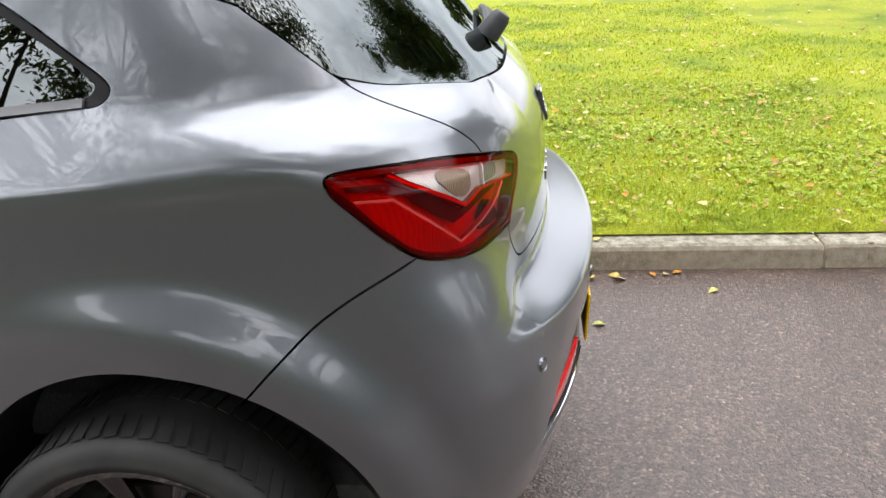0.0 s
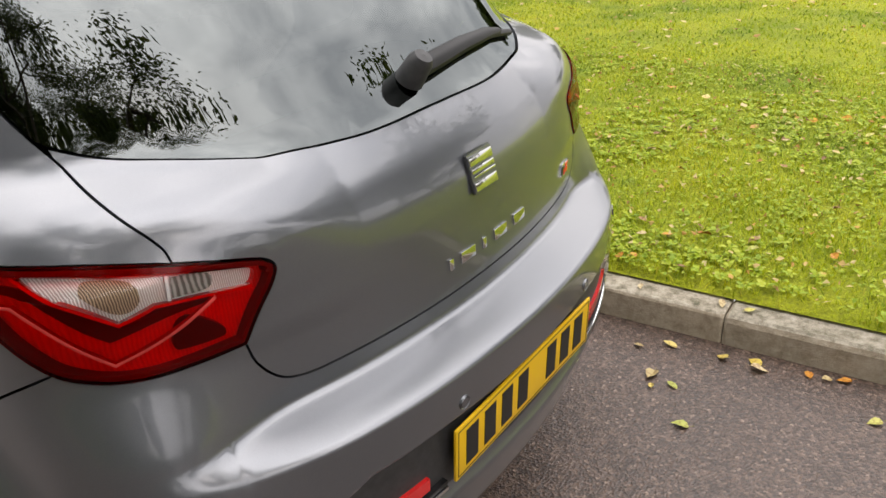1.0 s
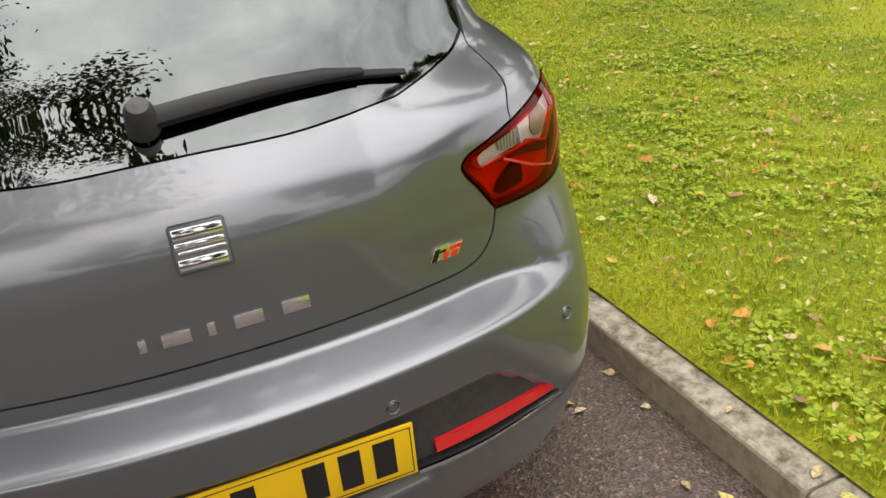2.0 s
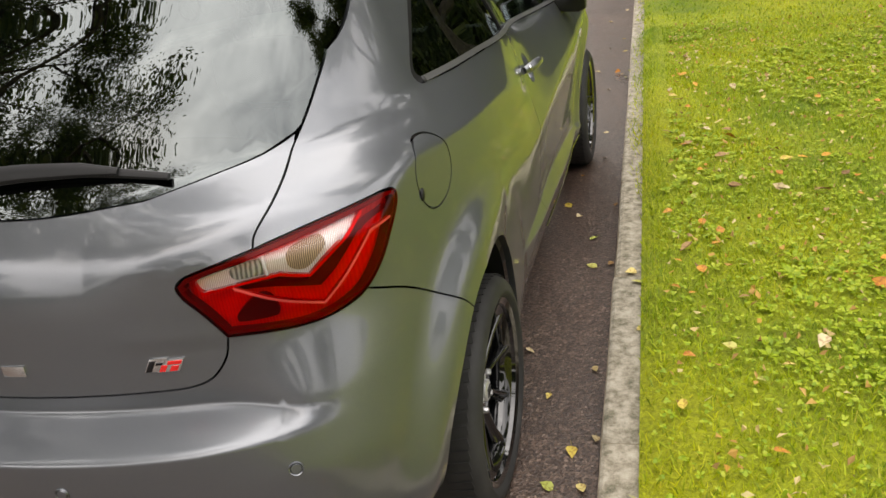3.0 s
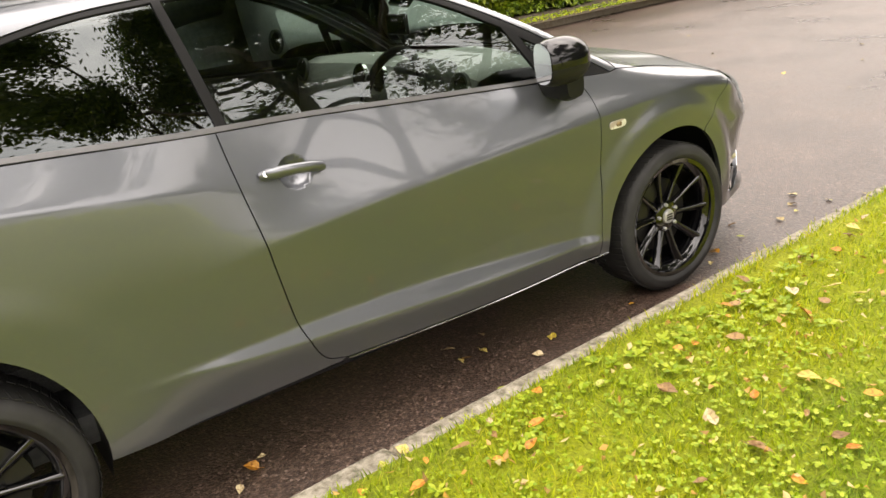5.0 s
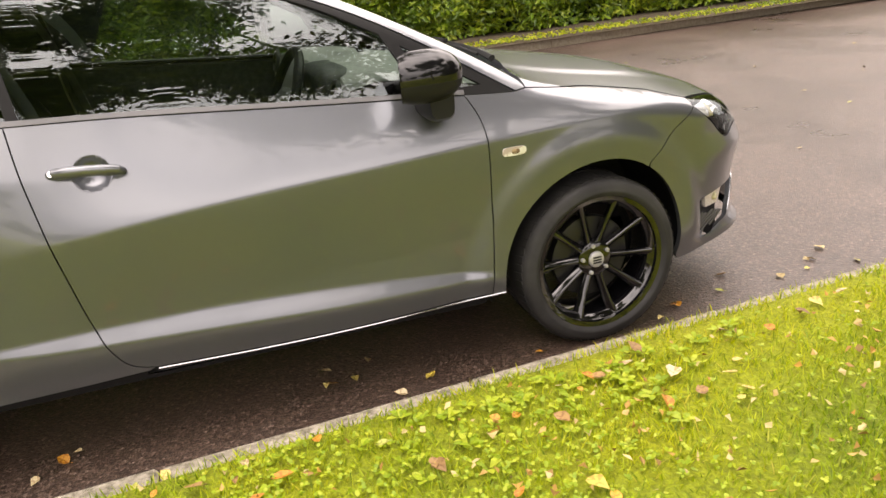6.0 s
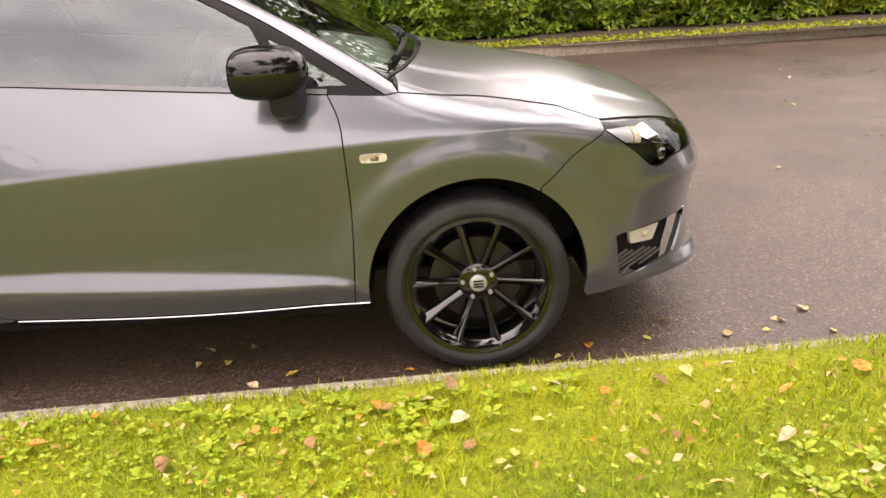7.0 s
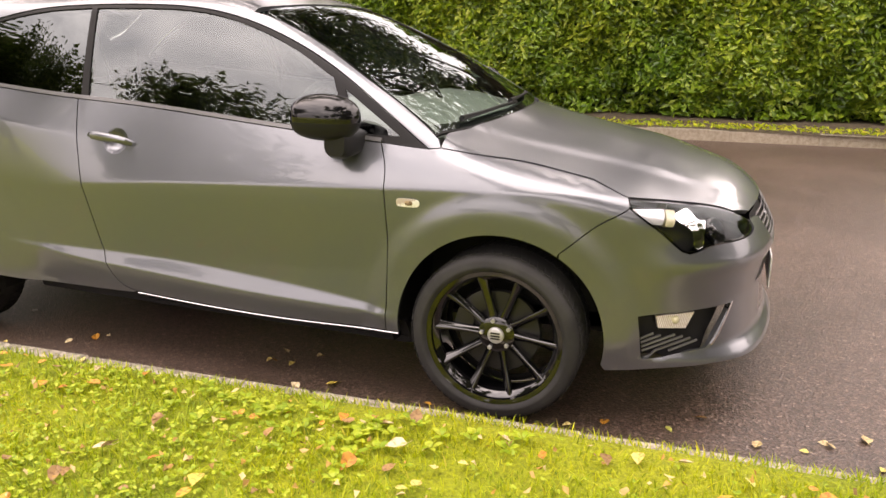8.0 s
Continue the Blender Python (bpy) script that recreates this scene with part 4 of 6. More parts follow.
sheet("windscreen_seal", inset(wind_loop, -0.003), SEAL, car, place=on_top, holes=[inset(wind_loop, 0.014)], gap=0, out=-0.006, rim=0.01, grid=(0.05, 0.05))
cowl = line([(0.0, 2.345), (0.30, 2.325), (0.52, 2.285), (0.66, 2.248, 0)]) + line([(0.64, 2.18, 0), (0.50, 2.215), (0.28, 2.25), (0.0, 2.27)])
sheet("scuttle_panel", join(cowl, [(-x, y) for x, y in cowl[::-1]]), BLACK_TRIM, car, place=on_top, gap=0, out=-0.015, rim=0.0, grid=(0.04, 0.04))
for xs_, ys_ in (((0.52, 0.36, 0.16, -0.02, -0.12), (2.238, 2.262, 2.276, 2.284, 2.285)), ((-0.02, -0.16, -0.32, -0.48, -0.58), (2.270, 2.264, 2.250, 2.228, 2.206))):
    bm = bmesh.new()
    q = on_top(np.array(xs_), np.array(ys_))
    tube(bm, q[:4] + (0, 0, 0.016), [0.013, 0.010, 0.008, 0.006], 8, 0.7)
    tube(bm, q[1:] + (0, -0.012, 0.010), 0.006, 6)
    part("wiper_arm", bm, BLACK_TRIM, car, "black windscreen wiper")

# ---- tail lamps ----
for flip in (False, True):
    clear = rounded([(-0.792, 0.894), (-0.777, 0.903), (-0.675, 0.924), (-0.565, 0.941), (-0.480, 0.948, 0), (-0.508, 0.931), (-0.561, 0.904), (-0.600, 0.880, 0), (-0.649, 0.892, 0), (-0.712, 0.886), (-0.780, 0.877)], 4)
    fine = dict(grid=(0.014, 0.012), step=0.008, flip=flip)
    # A ribbed back behind a red lens with a clear window in it.
    lamp = sheet("tail_lamp", LAMP, LAMP_BACK, car, gap=0.003, out=-0.022, rim=0.012, label="angular red and clear tail lamp", **fine)
    sheet("red_lens", LAMP, RED_GLASS, lamp, holes=[clear], gap=0.0005, out=0.003, rim=0.022, label="moulded red lens", **fine)
    sheet("lamp_edge", LAMP, LAMP_RIM, lamp, holes=[inset(LAMP, 0.014)], gap=0.004, out=0.0, rim=0.018, **fine)
    c = sheet("clear_lens", clear, LENS_CLEAR, lamp, gap=0.0, out=0.003, rim=0.0, label="clear reversing and indicator window", **fine)
    sheet("silver_bowl", clear, SILVER_LENS, lamp, gap=-0.004, out=-0.009, rim=0.006, label="ribbed silver reflector", **fine)
    sheet("divider", rounded([(-0.676, 0.924, 0), (-0.671, 0.925, 0), (-0.668, 0.890, 0), (-0.673, 0.889, 0)], 3), GUIDE, lamp, gap=0, out=-0.003, rim=0.006, **fine)
    sheet("reversing_bowl", rounded([(-0.679, 0.920, 0), (-0.731, 0.909), (-0.728, 0.889), (-0.676, 0.891, 0)], 4), GREY_BOWL, lamp, gap=0, out=-0.0065, rim=0.002, label="shaded reversing bowl", **fine)
    sheet("amber_bulb", rounded([(-0.625, 0.929), (-0.567, 0.938), (-0.560, 0.920), (-0.591, 0.893), (-0.614, 0.888), (-0.633, 0.900)], 4), AMBER, lamp, gap=0, out=-0.0065, rim=0.002, **fine)
    # The bright lip under the window, the dark chevron below it, and the light guide.
    lip = join(line([(-0.786, 0.876, 0), (-0.712, 0.885), (-0.649, 0.891, 0)]), line([(-0.649, 0.891, 0), (-0.600, 0.879, 0)]), line([(-0.600, 0.879, 0), (-0.560, 0.903), (-0.506, 0.930), (-0.476, 0.947, 0)]),
               line([(-0.470, 0.946, 0), (-0.503, 0.927), (-0.558, 0.898), (-0.599, 0.874, 0)]), line([(-0.599, 0.874, 0), (-0.649, 0.887, 0)]), line([(-0.649, 0.887, 0), (-0.712, 0.881), (-0.786, 0.871, 0)]))
    sheet("window_edge", lip, BRIGHT_RED, lamp, gap=0, out=0.001, rim=0.02, grid=(0.012, 0.006), step=0.006, flip=flip)
    dark = join(line([(-0.735, 0.875, 0), (-0.653, 0.881, 0)]), line([(-0.653, 0.881, 0), (-0.604, 0.868, 0)]), line([(-0.604, 0.868, 0), (-0.527, 0.914), (-0.472, 0.937), (-0.398, 0.939, 0)]),
                line([(-0.401, 0.930, 0), (-0.470, 0.925), (-0.519, 0.893), (-0.582, 0.848, 0)]), line([(-0.582, 0.848, 0), (-0.663, 0.867), (-0.735, 0.870, 0)]))
    sheet("dark_section", dark, LAMP_DARK, lamp, gap=0, out=-0.012, rim=0.008, **fine)
    dark = rounded([(-0.738, 0.823), (-0.695, 0.855), (-0.675, 0.850), (-0.664, 0.823), (-0.671, 0.812), (-0.737, 0.810)], 4)
    sheet("dark_section", dark, LAMP_DARK, lamp, gap=0, out=-0.012, rim=0.008, **fine)
    run = join(line([(-0.730, 0.879, 0), (-0.656, 0.848), (-0.584, 0.824, 0)]), line([(-0.584, 0.824, 0), (-0.471, 0.916, 0)]), line([(-0.471, 0.916, 0), (-0.411, 0.919, 0)]),
               line([(-0.412, 0.915, 0), (-0.469, 0.912, 0)]), line([(-0.469, 0.912, 0), (-0.583, 0.8195, 0)]), line([(-0.583, 0.8195, 0), (-0.656, 0.8435), (-0.731, 0.8745, 0)]))
    sheet("light_guide", run, PINK_GUIDE, lamp, gap=0, out=0.0036, rim=0.008, grid=(0.012, 0.006), step=0.006, flip=flip, label="thin angular light guide")

# ---- badge, lettering shapes, rear wiper ----
def on_tail(x, z, d=0.0):
    """The frame of the tailgate's surface at a place across and up, x across, z up, y inwards."""
    p = meet(np.array(float(x)), -0.2, np.array(float(z)), 0.0, -1.0, 0.0)
    n = slope_at(p)
    return Matrix.Translation(p + n * d) @ (-Vector(n)).to_track_quat("Y", "Z").to_matrix().to_4x4()


bm = bmesh.new()
m = on_tail(0.005, 0.886, 0.002)
r = box(bm, (-0.042, -0.003, -0.038), (0.042, 0.003, 0.038), 0.0, m)
bmesh.ops.bevel(bm, geom=[e for e in bm.edges], offset=0.003, segments=2, affect="EDGES")
badge = part("tailgate_badge", bm, PAINT, tailgate, "square badge of plain chrome bars")
for lo, hi in (((-0.037, 0.014), (0.037, 0.031)), ((-0.037, 0.0), (0.036, 0.010)), ((-0.034, -0.008), (0.037, -0.003)), ((-0.037, -0.032), (0.035, -0.015))):
    bm = bmesh.new()
    box(bm, (lo[0], -0.006, lo[1]), (hi[0], -0.003, hi[1]), 0.0015, m)
    part("badge_bar", bm, CHROME, badge)
for x, w in ((-0.113, 0.006), (-0.063, 0.022), (-0.010, 0.006), (0.048, 0.023), (0.124, 0.023)):
    m = on_tail(x, 0.750, 0.001)
    bm = bmesh.new()
    box(bm, (-w, -0.002, -0.0105), (w, 0.001, 0.0105), 0.0012, m)
    part("chrome_bar", bm, CHROME, tailgate, "plain chrome bar of the model name")
lean = Matrix(((1, 0, 0.55, 0), (0, 1, 0, 0), (0, 0, 1, 0), (0, 0, 0, 1)))
m = on_tail(0.402, 0.752, 0.001) @ lean
bm = bmesh.new()
box(bm, (-0.031, -0.002, -0.0125), (0.001, 0.001, 0.0125), 0.001, m)
box(bm, (-0.008, -0.002, -0.0145), (0.031, 0.001, 0.009), 0.001, m)
trim = part("trim_badge", bm, CHROME, tailgate, "small slanted chrome trim badge")
for lo, hi, mat, text in (((-0.029, -0.0115), (-0.018, 0.0085), GLOSS_BLACK, "gloss black fill"), ((-0.016, 0.000), (-0.004, 0.0045), GLOSS_BLACK, "gloss black fill"), ((-0.005, -0.013), (0.006, -0.001), BRIGHT_RED, "red fill"), ((0.004, -0.0005), (0.029, 0.0065), BRIGHT_RED, "red fill"), ((0.013, -0.013), (0.027, -0.003), BRIGHT_RED, "red fill")):
    bm = bmesh.new()
    box(bm, (lo[0], -0.0032, lo[1]), (hi[0], -0.0015, hi[1]), 0.0004, m)
    part("badge_fill", bm, mat, trim, text)
wiper = on_top(np.array([-0.03, 0.06, 0.16, 0.26, 0.33, 0.41]), np.array([-0.528, -0.522, -0.512, -0.500, -0.490, -0.476]))
bm = bmesh.new()
tube(bm, wiper[:5] + (0, -0.008, 0.014), [0.019, 0.019, 0.017, 0.014, 0.007], 10, 0.7)
tube(bm, wiper[2:] + (0, -0.002, 0.008), [0.010, 0.010, 0.009, 0.007], 8, 0.7)
arm = part("rear_wiper", bm, BLACK_TRIM, tailgate, "black rear wiper arm and blade")
bm = bmesh.new()
lathe(bm, [(0.0005, 0.058), (0.016, 0.056), (0.022, 0.045), (0.026, 0.0)], 20, Matrix.Translation(wiper[0]) @ Vector((0, -0.6, 0.8)).to_track_quat("X", "Z").to_matrix().to_4x4())
part("wiper_cap", bm, DARK_PLASTIC, arm)
# ---- wheels ----
def add_wheel(s, y):
    """One wheel: tyre with tread, ten-spoke black rim, brake disc, nuts and cap."""
    m = pose(s * 0.735, y, 0.2905, 0, 0, 0 if s > 0 else 180)
    wheel = new("wheel")
    wheel.parent = car
    tagged(wheel, label="low-profile tyre on a gloss black ten-spoke alloy wheel")
    bm = bmesh.new()
    lathe(bm, [(0.205, -0.095), (0.222, -0.104), (0.255, -0.108), (0.278, -0.100), (0.288, -0.085), (0.290, -0.05), (0.290, 0.05), (0.288, 0.083), (0.282, 0.096), (0.275, 0.1025), (0.264, 0.1075),
               (0.255, 0.109), (0.2515, 0.1105), (0.246, 0.1095), (0.239, 0.105), (0.231, 0.097)], 96, m)
    tyre = part("tyre", bm, RUBBER, wheel)
    bm = bmesh.new()
    for k in range(64):
        a = 2 * math.pi * k / 64
        for side in (-1, 1):
            box(bm, (side * 0.058 - 0.030, -0.010, 0.2893), (side * 0.058 + 0.030, 0.010, 0.2916), 0.0, m @ pose(0, 0, 0, math.degrees(a) + side * 1.4) @ pose(0, 0, 0, 0, 0, side * 12))
    part("tread", bm, RUBBER, tyre, kind="stuff", smooth=False)
    bm = bmesh.new()
    lathe(bm, [(0.222, -0.09), (0.208, -0.07), (0.198, 0.0), (0.197, 0.066), (0.199, 0.070), (0.216, 0.083), (0.218, 0.094), (0.233, 0.100), (0.236, 0.096), (0.231, 0.088)], 72, m)
    rim = part("rim", bm, WHEEL_BLACK, wheel)
    for k in range(10):
        bm = bmesh.new()
        ring = []
        for r, w, t, d in ((0.050, 0.015, 0.052, 0.034), (0.10, 0.0125, 0.056, 0.028), (0.16, 0.0135, 0.065, 0.028), (0.212, 0.019, 0.080, 0.03)):
            ring.append([bm.verts.new(v) for v in ((t - 0.004, -w, r), (t, -w * 0.55, r), (t - 0.001, -w * 0.2, r), (t - 0.014, w, r), (t - d, w * 0.9, r), (t - d, -w * 0.8, r))])
        for a, b in zip(ring, ring[1:]):
            for j in range(6):
                bm.faces.new((a[j], b[j], b[(j + 1) % 6], a[(j + 1) % 6]))
        bm.faces.new(ring[0])
        bm.faces.new(ring[-1][::-1])
        bmesh.ops.bevel(bm, geom=[e for e in bm.edges if abs((e.verts[0].co - e.verts[1].co).z) > 0.02], offset=0.0015, segments=1, affect="EDGES")
        bmesh.ops.recalc_face_normals(bm, faces=bm.faces)
        bmesh.ops.transform(bm, matrix=m @ pose(0, 0, 0, 36 * k + 14), verts=bm.verts)
        part("spoke", bm, WHEEL_BLACK, rim)
    bm = bmesh.new()
    lathe(bm, [(0.001, 0.058), (0.050, 0.058), (0.062, 0.052), (0.066, 0.025), (0.06, 0.0)], 40, m)
    part("hub", bm, WHEEL_BLACK, rim)
    bm = bmesh.new()
    lathe(bm, [(0.001, 0.068), (0.022, 0.068), (0.0275, 0.065), (0.029, 0.056)], 28, m)
    cap = part("centre_cap", bm, NUT, wheel)
    bm = bmesh.new()
    for z in (-0.010, -0.001, 0.009):
        box(bm, (0.0675, -0.016, z - 0.003), (0.0695, 0.016, z + 0.003), 0.0008, m)
    part("cap_mark", bm, BLACK_TRIM, cap, "plain dark bars on the cap")
    for k in range(5):
        bm = bmesh.new()
        lathe(bm, [(0.001, 0.066), (0.006, 0.066), (0.0075, 0.064), (0.0085, 0.052)], 6, m @ pose(0, 0, 0, 72 * k + 12) @ pose(0, 0, 0.050))
        part("wheel_nut", bm, NUT, wheel)
    bm = bmesh.new()
    lathe(bm, [(0.06, 0.018), (0.141, 0.018), (0.144, 0.014), (0.144, -0.004), (0.06, -0.004)], 48, m)
    part("brake_disc", bm, DARK_STEEL, wheel)
    bm = bmesh.new()
    rows = []
    for k in range(8):
        a = radians((15 + k * 10) * (-1 if y > 1 else 1))
        rows.append([bm.verts.new(m @ Vector((x, r * math.sin(a), r * math.cos(a)))) for x, r in ((-0.03, 0.09), (0.034, 0.09), (0.040, 0.12), (0.034, 0.155), (-0.03, 0.158))])
    for a, b in zip(rows, rows[1:]):
        for j in range(5):
            bm.faces.new((a[j], b[j], b[(j + 1) % 5], a[(j + 1) % 5]))
    bm.faces.new(rows[0])
    bm.faces.new(rows[-1][::-1])
    bmesh.ops.recalc_face_normals(bm, faces=bm.faces)
    part("brake_caliper", bm, DARK_STEEL, wheel)


for s in (1, -1):
    for y in (0.0, WHEELBASE):
        add_wheel(s, y)
        # Dark wheel well behind the arch.
        bm = bmesh.new()
        n = 22
        rows = []
        cy = y - 0.03 if y < 1 else y
        for x in (0.38, 0.55, 0.70, None):
            ring = []
            for k in range(n + 1):
                a = radians(-14 + 208 * k / n)
                py, pz = cy + 0.39 * math.cos(a) * (0.92 if y < 1 and math.cos(a) > 0 else 1), TYRE_R + 0.395 * math.sin(a)
                ring.append(bm.verts.new((s * (x or float(on_skirt(py, max(pz, 0.22))[0]) - 0.02), py, pz)))
            rows.append(ring)
        for a, b in zip(rows, rows[1:]):
            for k in range(n):
                bm.faces.new((a[k], a[k + 1], b[k + 1], b[k]))
        bm.faces.new(rows[0])
        part("wheel_liner", bm, BLACK_TRIM, car, "black plastic wheel arch liner")

bm = bmesh.new()
box(bm, (-0.66, 0.36, 0.17), (0.66, 2.10, 0.26), 0.02)
box(bm, (-0.38, -0.55, 0.20), (0.38, 0.40, 0.30), 0.02)
box(bm, (-0.38, 2.05, 0.20), (0.38, 3.10, 0.30), 0.02)
part("underbody", bm, BLACK_TRIM, car, "dark underbody")

# ---- mirrors ----
for s in (1, -1):
    bm = bmesh.new()
    bmesh.ops.create_uvsphere(bm, u_segments=36, v_segments=20, radius=1.0)
    for v in bm.verts:
        x, y, z = v.co
        k = (abs(x) ** 2.4 + abs(y) ** 2.4 + abs(z) ** 2.4) ** (-1 / 2.4)
        x, y, z = x * k, y * k, z * k
        y = max(y, -0.6)
        z = z * (1 - 0.18 * max(x, 0)) - 0.06 * (1 - y) * x * 0.3
        v.co = (s * (0.870 + 0.072 * x), 1.873 + 0.120 * y - 0.02 * x, 1.012 + 0.076 * z)
    lower = bm.copy()
    bmesh.ops.delete(bm, geom=[f for f in bm.faces if f.calc_center_median().z < 1.004], context="FACES")
    bmesh.ops.delete(lower, geom=[f for f in lower.faces if f.calc_center_median().z >= 1.004], context="FACES")
    housing = part("door_mirror", bm, GLOSS_BLACK, doors[0 if s > 0 else 1], "glossy black door mirror")
    part("lower_shell", lower, BLACK_TRIM, housing, "matt black lower half")
    bm = bmesh.new()
    rows = []
    for x, z0, z1, y0, y1 in ((0.735, 0.890, 0.965, 1.865, 1.975), (0.80, 0.882, 0.965, 1.868, 1.970), (0.860, 0.878, 0.975, 1.872, 1.965), (0.888, 0.890, 0.99, 1.880, 1.955)):
        mid, h, w = (z0 + z1) / 2, (z1 - z0) / 2, (y1 - y0) / 2
        rows.append([bm.verts.new((s * x, (y0 + y1) / 2 + w * math.copysign(abs(math.cos(a)) ** 0.6, math.cos(a)), mid + h * math.copysign(abs(math.sin(a)) ** 0.6, math.sin(a)))) for a in [2 * math.pi * k / 20 for k in range(20)]])
    for a, b in zip(rows, rows[1:]):
        for k in range(20):
            bm.faces.new((a[k], a[(k + 1) % 20], b[(k + 1) % 20], b[k]))
    bm.faces.new(rows[-1])
    part("mirror_foot", bm, BLACK_TRIM, housing)
    bm = bmesh.new()
    face = []
    for k in range(32):
        a = 2 * math.pi * k / 32
        cx, cz = math.copysign(abs(math.cos(a)) ** 0.7, math.cos(a)), math.copysign(abs(math.sin(a)) ** 0.7, math.sin(a))
        face.append(bm.verts.new((s * (0.868 + 0.060 * cx), 1.7995 - 0.018 * cx, 1.012 + 0.062 * cz * (1 - 0.15 * cx))))
    bm.faces.new(face)
    part("mirror_glass", bm, MIRROR, housing, smooth=False)

# ---- cabin ----
def cushion(bm, lo, hi, m=None, power=4):
    """A soft block."""
    r = bmesh.ops.create_uvsphere(bm, u_segments=24, v_segments=14, radius=1.0)["verts"]
    for v in r:
        k = sum(abs(c) ** power for c in v.co) ** (-1 / power)
        v.co = [(a + b) / 2 + (b - a) / 2 * c * k for a, b, c in zip(lo, hi, v.co)]
    if m is not None:
        bmesh.ops.transform(bm, matrix=m, verts=r)


for s in (1, -1):
    x = 0.36 * s
    bm = bmesh.new()
    cushion(bm, (x - 0.25, 0.72, 0.36), (x + 0.25, 1.22, 0.52))
    seat = part("front_seat", bm, FABRIC, car, "black cloth front seat")
    bm = bmesh.new()
    lean = Matrix.Translation((x, 0.76, 0.46)) @ pose(0, 0, 0, 22)
    cushion(bm, (-0.25, -0.06, 0.0), (0.25, 0.06, 0.60), lean)
    for e in (-1, 1):
        cushion(bm, (e * 0.22 - 0.05, -0.02, 0.05), (e * 0.22 + 0.05, 0.10, 0.48), lean)
    part("backrest", bm, FABRIC, seat)
    bm = bmesh.new()
    cushion(bm, (-0.13, -0.045, 0.64), (0.13, 0.05, 0.83), lean)
    part("headrest", bm, FABRIC, seat)
    bm = bmesh.new()
    for e in (-0.05, 0.05):
        tube(bm, [lean @ Vector((e, 0, 0.58)), lean @ Vector((e, 0, 0.68))], 0.006, 8)
    part("headrest_post", bm, STEEL, seat)
    bm = bmesh.new()
    cushion(bm, (x - 0.13, -0.02, 1.03), (x + 0.13, 0.07, 1.17))
    part("rear_headrest", bm, FABRIC, car, "black rear headrest")
    bm = bmesh.new()
    tube(bm, [(s * 0.565, 0.70, 1.30), (s * 0.60, 0.765, 1.15), (s * 0.61, 0.81, 1.02), (s * 0.62, 0.86, 0.80), (s * 0.60, 0.95, 0.50)], 0.024, 6, 0.06)
    part("seat_belt", bm, BELT_MAT, car, "grey seat belt hanging by the pillar")
    bm = bmesh.new()
    pts = on_skirt(np.array([0.80, 1.4, 2.05, 2.05, 1.4, 0.80]), np.array([0.99, 0.955, 0.915, 0.30, 0.30, 0.30])) * (s, 1, 1) - np.array((s * 0.075, 0, 0))
    bm.faces.new([bm.verts.new(p) for p in pts])
    part("door_card", bm, CABIN, doors[0 if s > 0 else 1], smooth=False)
bm = bmesh.new()
cushion(bm, (-0.62, -0.02, 0.36), (0.62, 0.46, 0.55))
cushion(bm, (-0.62, -0.14, 0.45), (0.62, 0.02, 1.03), pose(0, 0, 0, 8))
part("rear_seat", bm, FABRIC, car, "black cloth rear bench seat")
bm = bmesh.new()
box(bm, (-0.57, -0.50, 0.93), (0.57, -0.10, 0.955), 0.01)
part("parcel_shelf", bm, CABIN, car, "black parcel shelf")
bm = bmesh.new()
box(bm, (-0.66, -0.45, 0.24), (0.66, 2.0, 0.34), 0.03)
box(bm, (-0.09, 0.75, 0.3), (0.09, 1.75, 0.56), 0.04)
part("cabin_floor", bm, CABIN, car, "dark cabin floor and centre tunnel")
bm = bmesh.new()
prof = [(1.70, 0.60), (1.665, 0.80), (1.68, 0.93), (1.72, 0.985), (1.80, 1.005), (1.95, 0.995), (2.20, 0.945), (2.25, 0.90), (2.2, 0.6)]
rows = []
for k in range(13):
    x = -0.66 + 1.32 * k / 12
    dip = 0.02 * (abs(x) / 0.66) ** 2
    hump = 0.045 * math.exp(-(((x - 0.36) / 0.17) ** 4))
    rows.append([bm.verts.new((x, y - dip, z + (hump if z > 0.95 and y < 2.0 else 0) - dip)) for y, z in prof])
for a, b in zip(rows, rows[1:]):
    for k in range(len(prof) - 1):
        bm.faces.new((a[k], a[k + 1], b[k + 1], b[k]))
dash = part("dashboard", bm, DASH, car, "grey moulded dashboard")
bm = bmesh.new()
cushion(bm, (0.20, 1.63, 0.90), (0.52, 1.76, 1.025))
part("instrument_hood", bm, CABIN, dash)
for x in (-0.075, 0.075, 0.60, -0.60):
    bm = bmesh.new()
    lathe(bm, [(0.052, 0.0), (0.050, 0.014), (0.040, 0.014), (0.038, 0.0)], 28, pose(x, 1.672, 0.945, 0, 0, -90) @ pose(0, 0, 0, 0, -14))
    v = part("air_vent", bm, CHROME if abs(x) < 0.2 else CABIN, dash, "round air vent")
    bm = bmesh.new()
    lathe(bm, [(0.040, 0.004), (0.001, 0.006)], 24, pose(x, 1.672, 0.945, 0, 0, -90) @ pose(0, 0, 0, 0, -14))
    for k in (-0.02, 0.0, 0.02):
        box(bm, (0.006, -0.036, k - 0.002), (0.010, 0.036, k + 0.002), 0.0, pose(x, 1.672, 0.945, 0, 0, -90) @ pose(0, 0, 0, 0, -14))
    part("vent_slats", bm, BLACK_TRIM, v)
bm = bmesh.new()
box(bm, (-0.10, 1.66, 0.62), (0.10, 1.70, 0.88), 0.01)
part("centre_console", bm, CABIN, dash)
wheel_at = pose(0.36, 1.53, 0.905, 0, 0, -90) @ pose(0, 0, 0, 0, -24)
bm = bmesh.new()
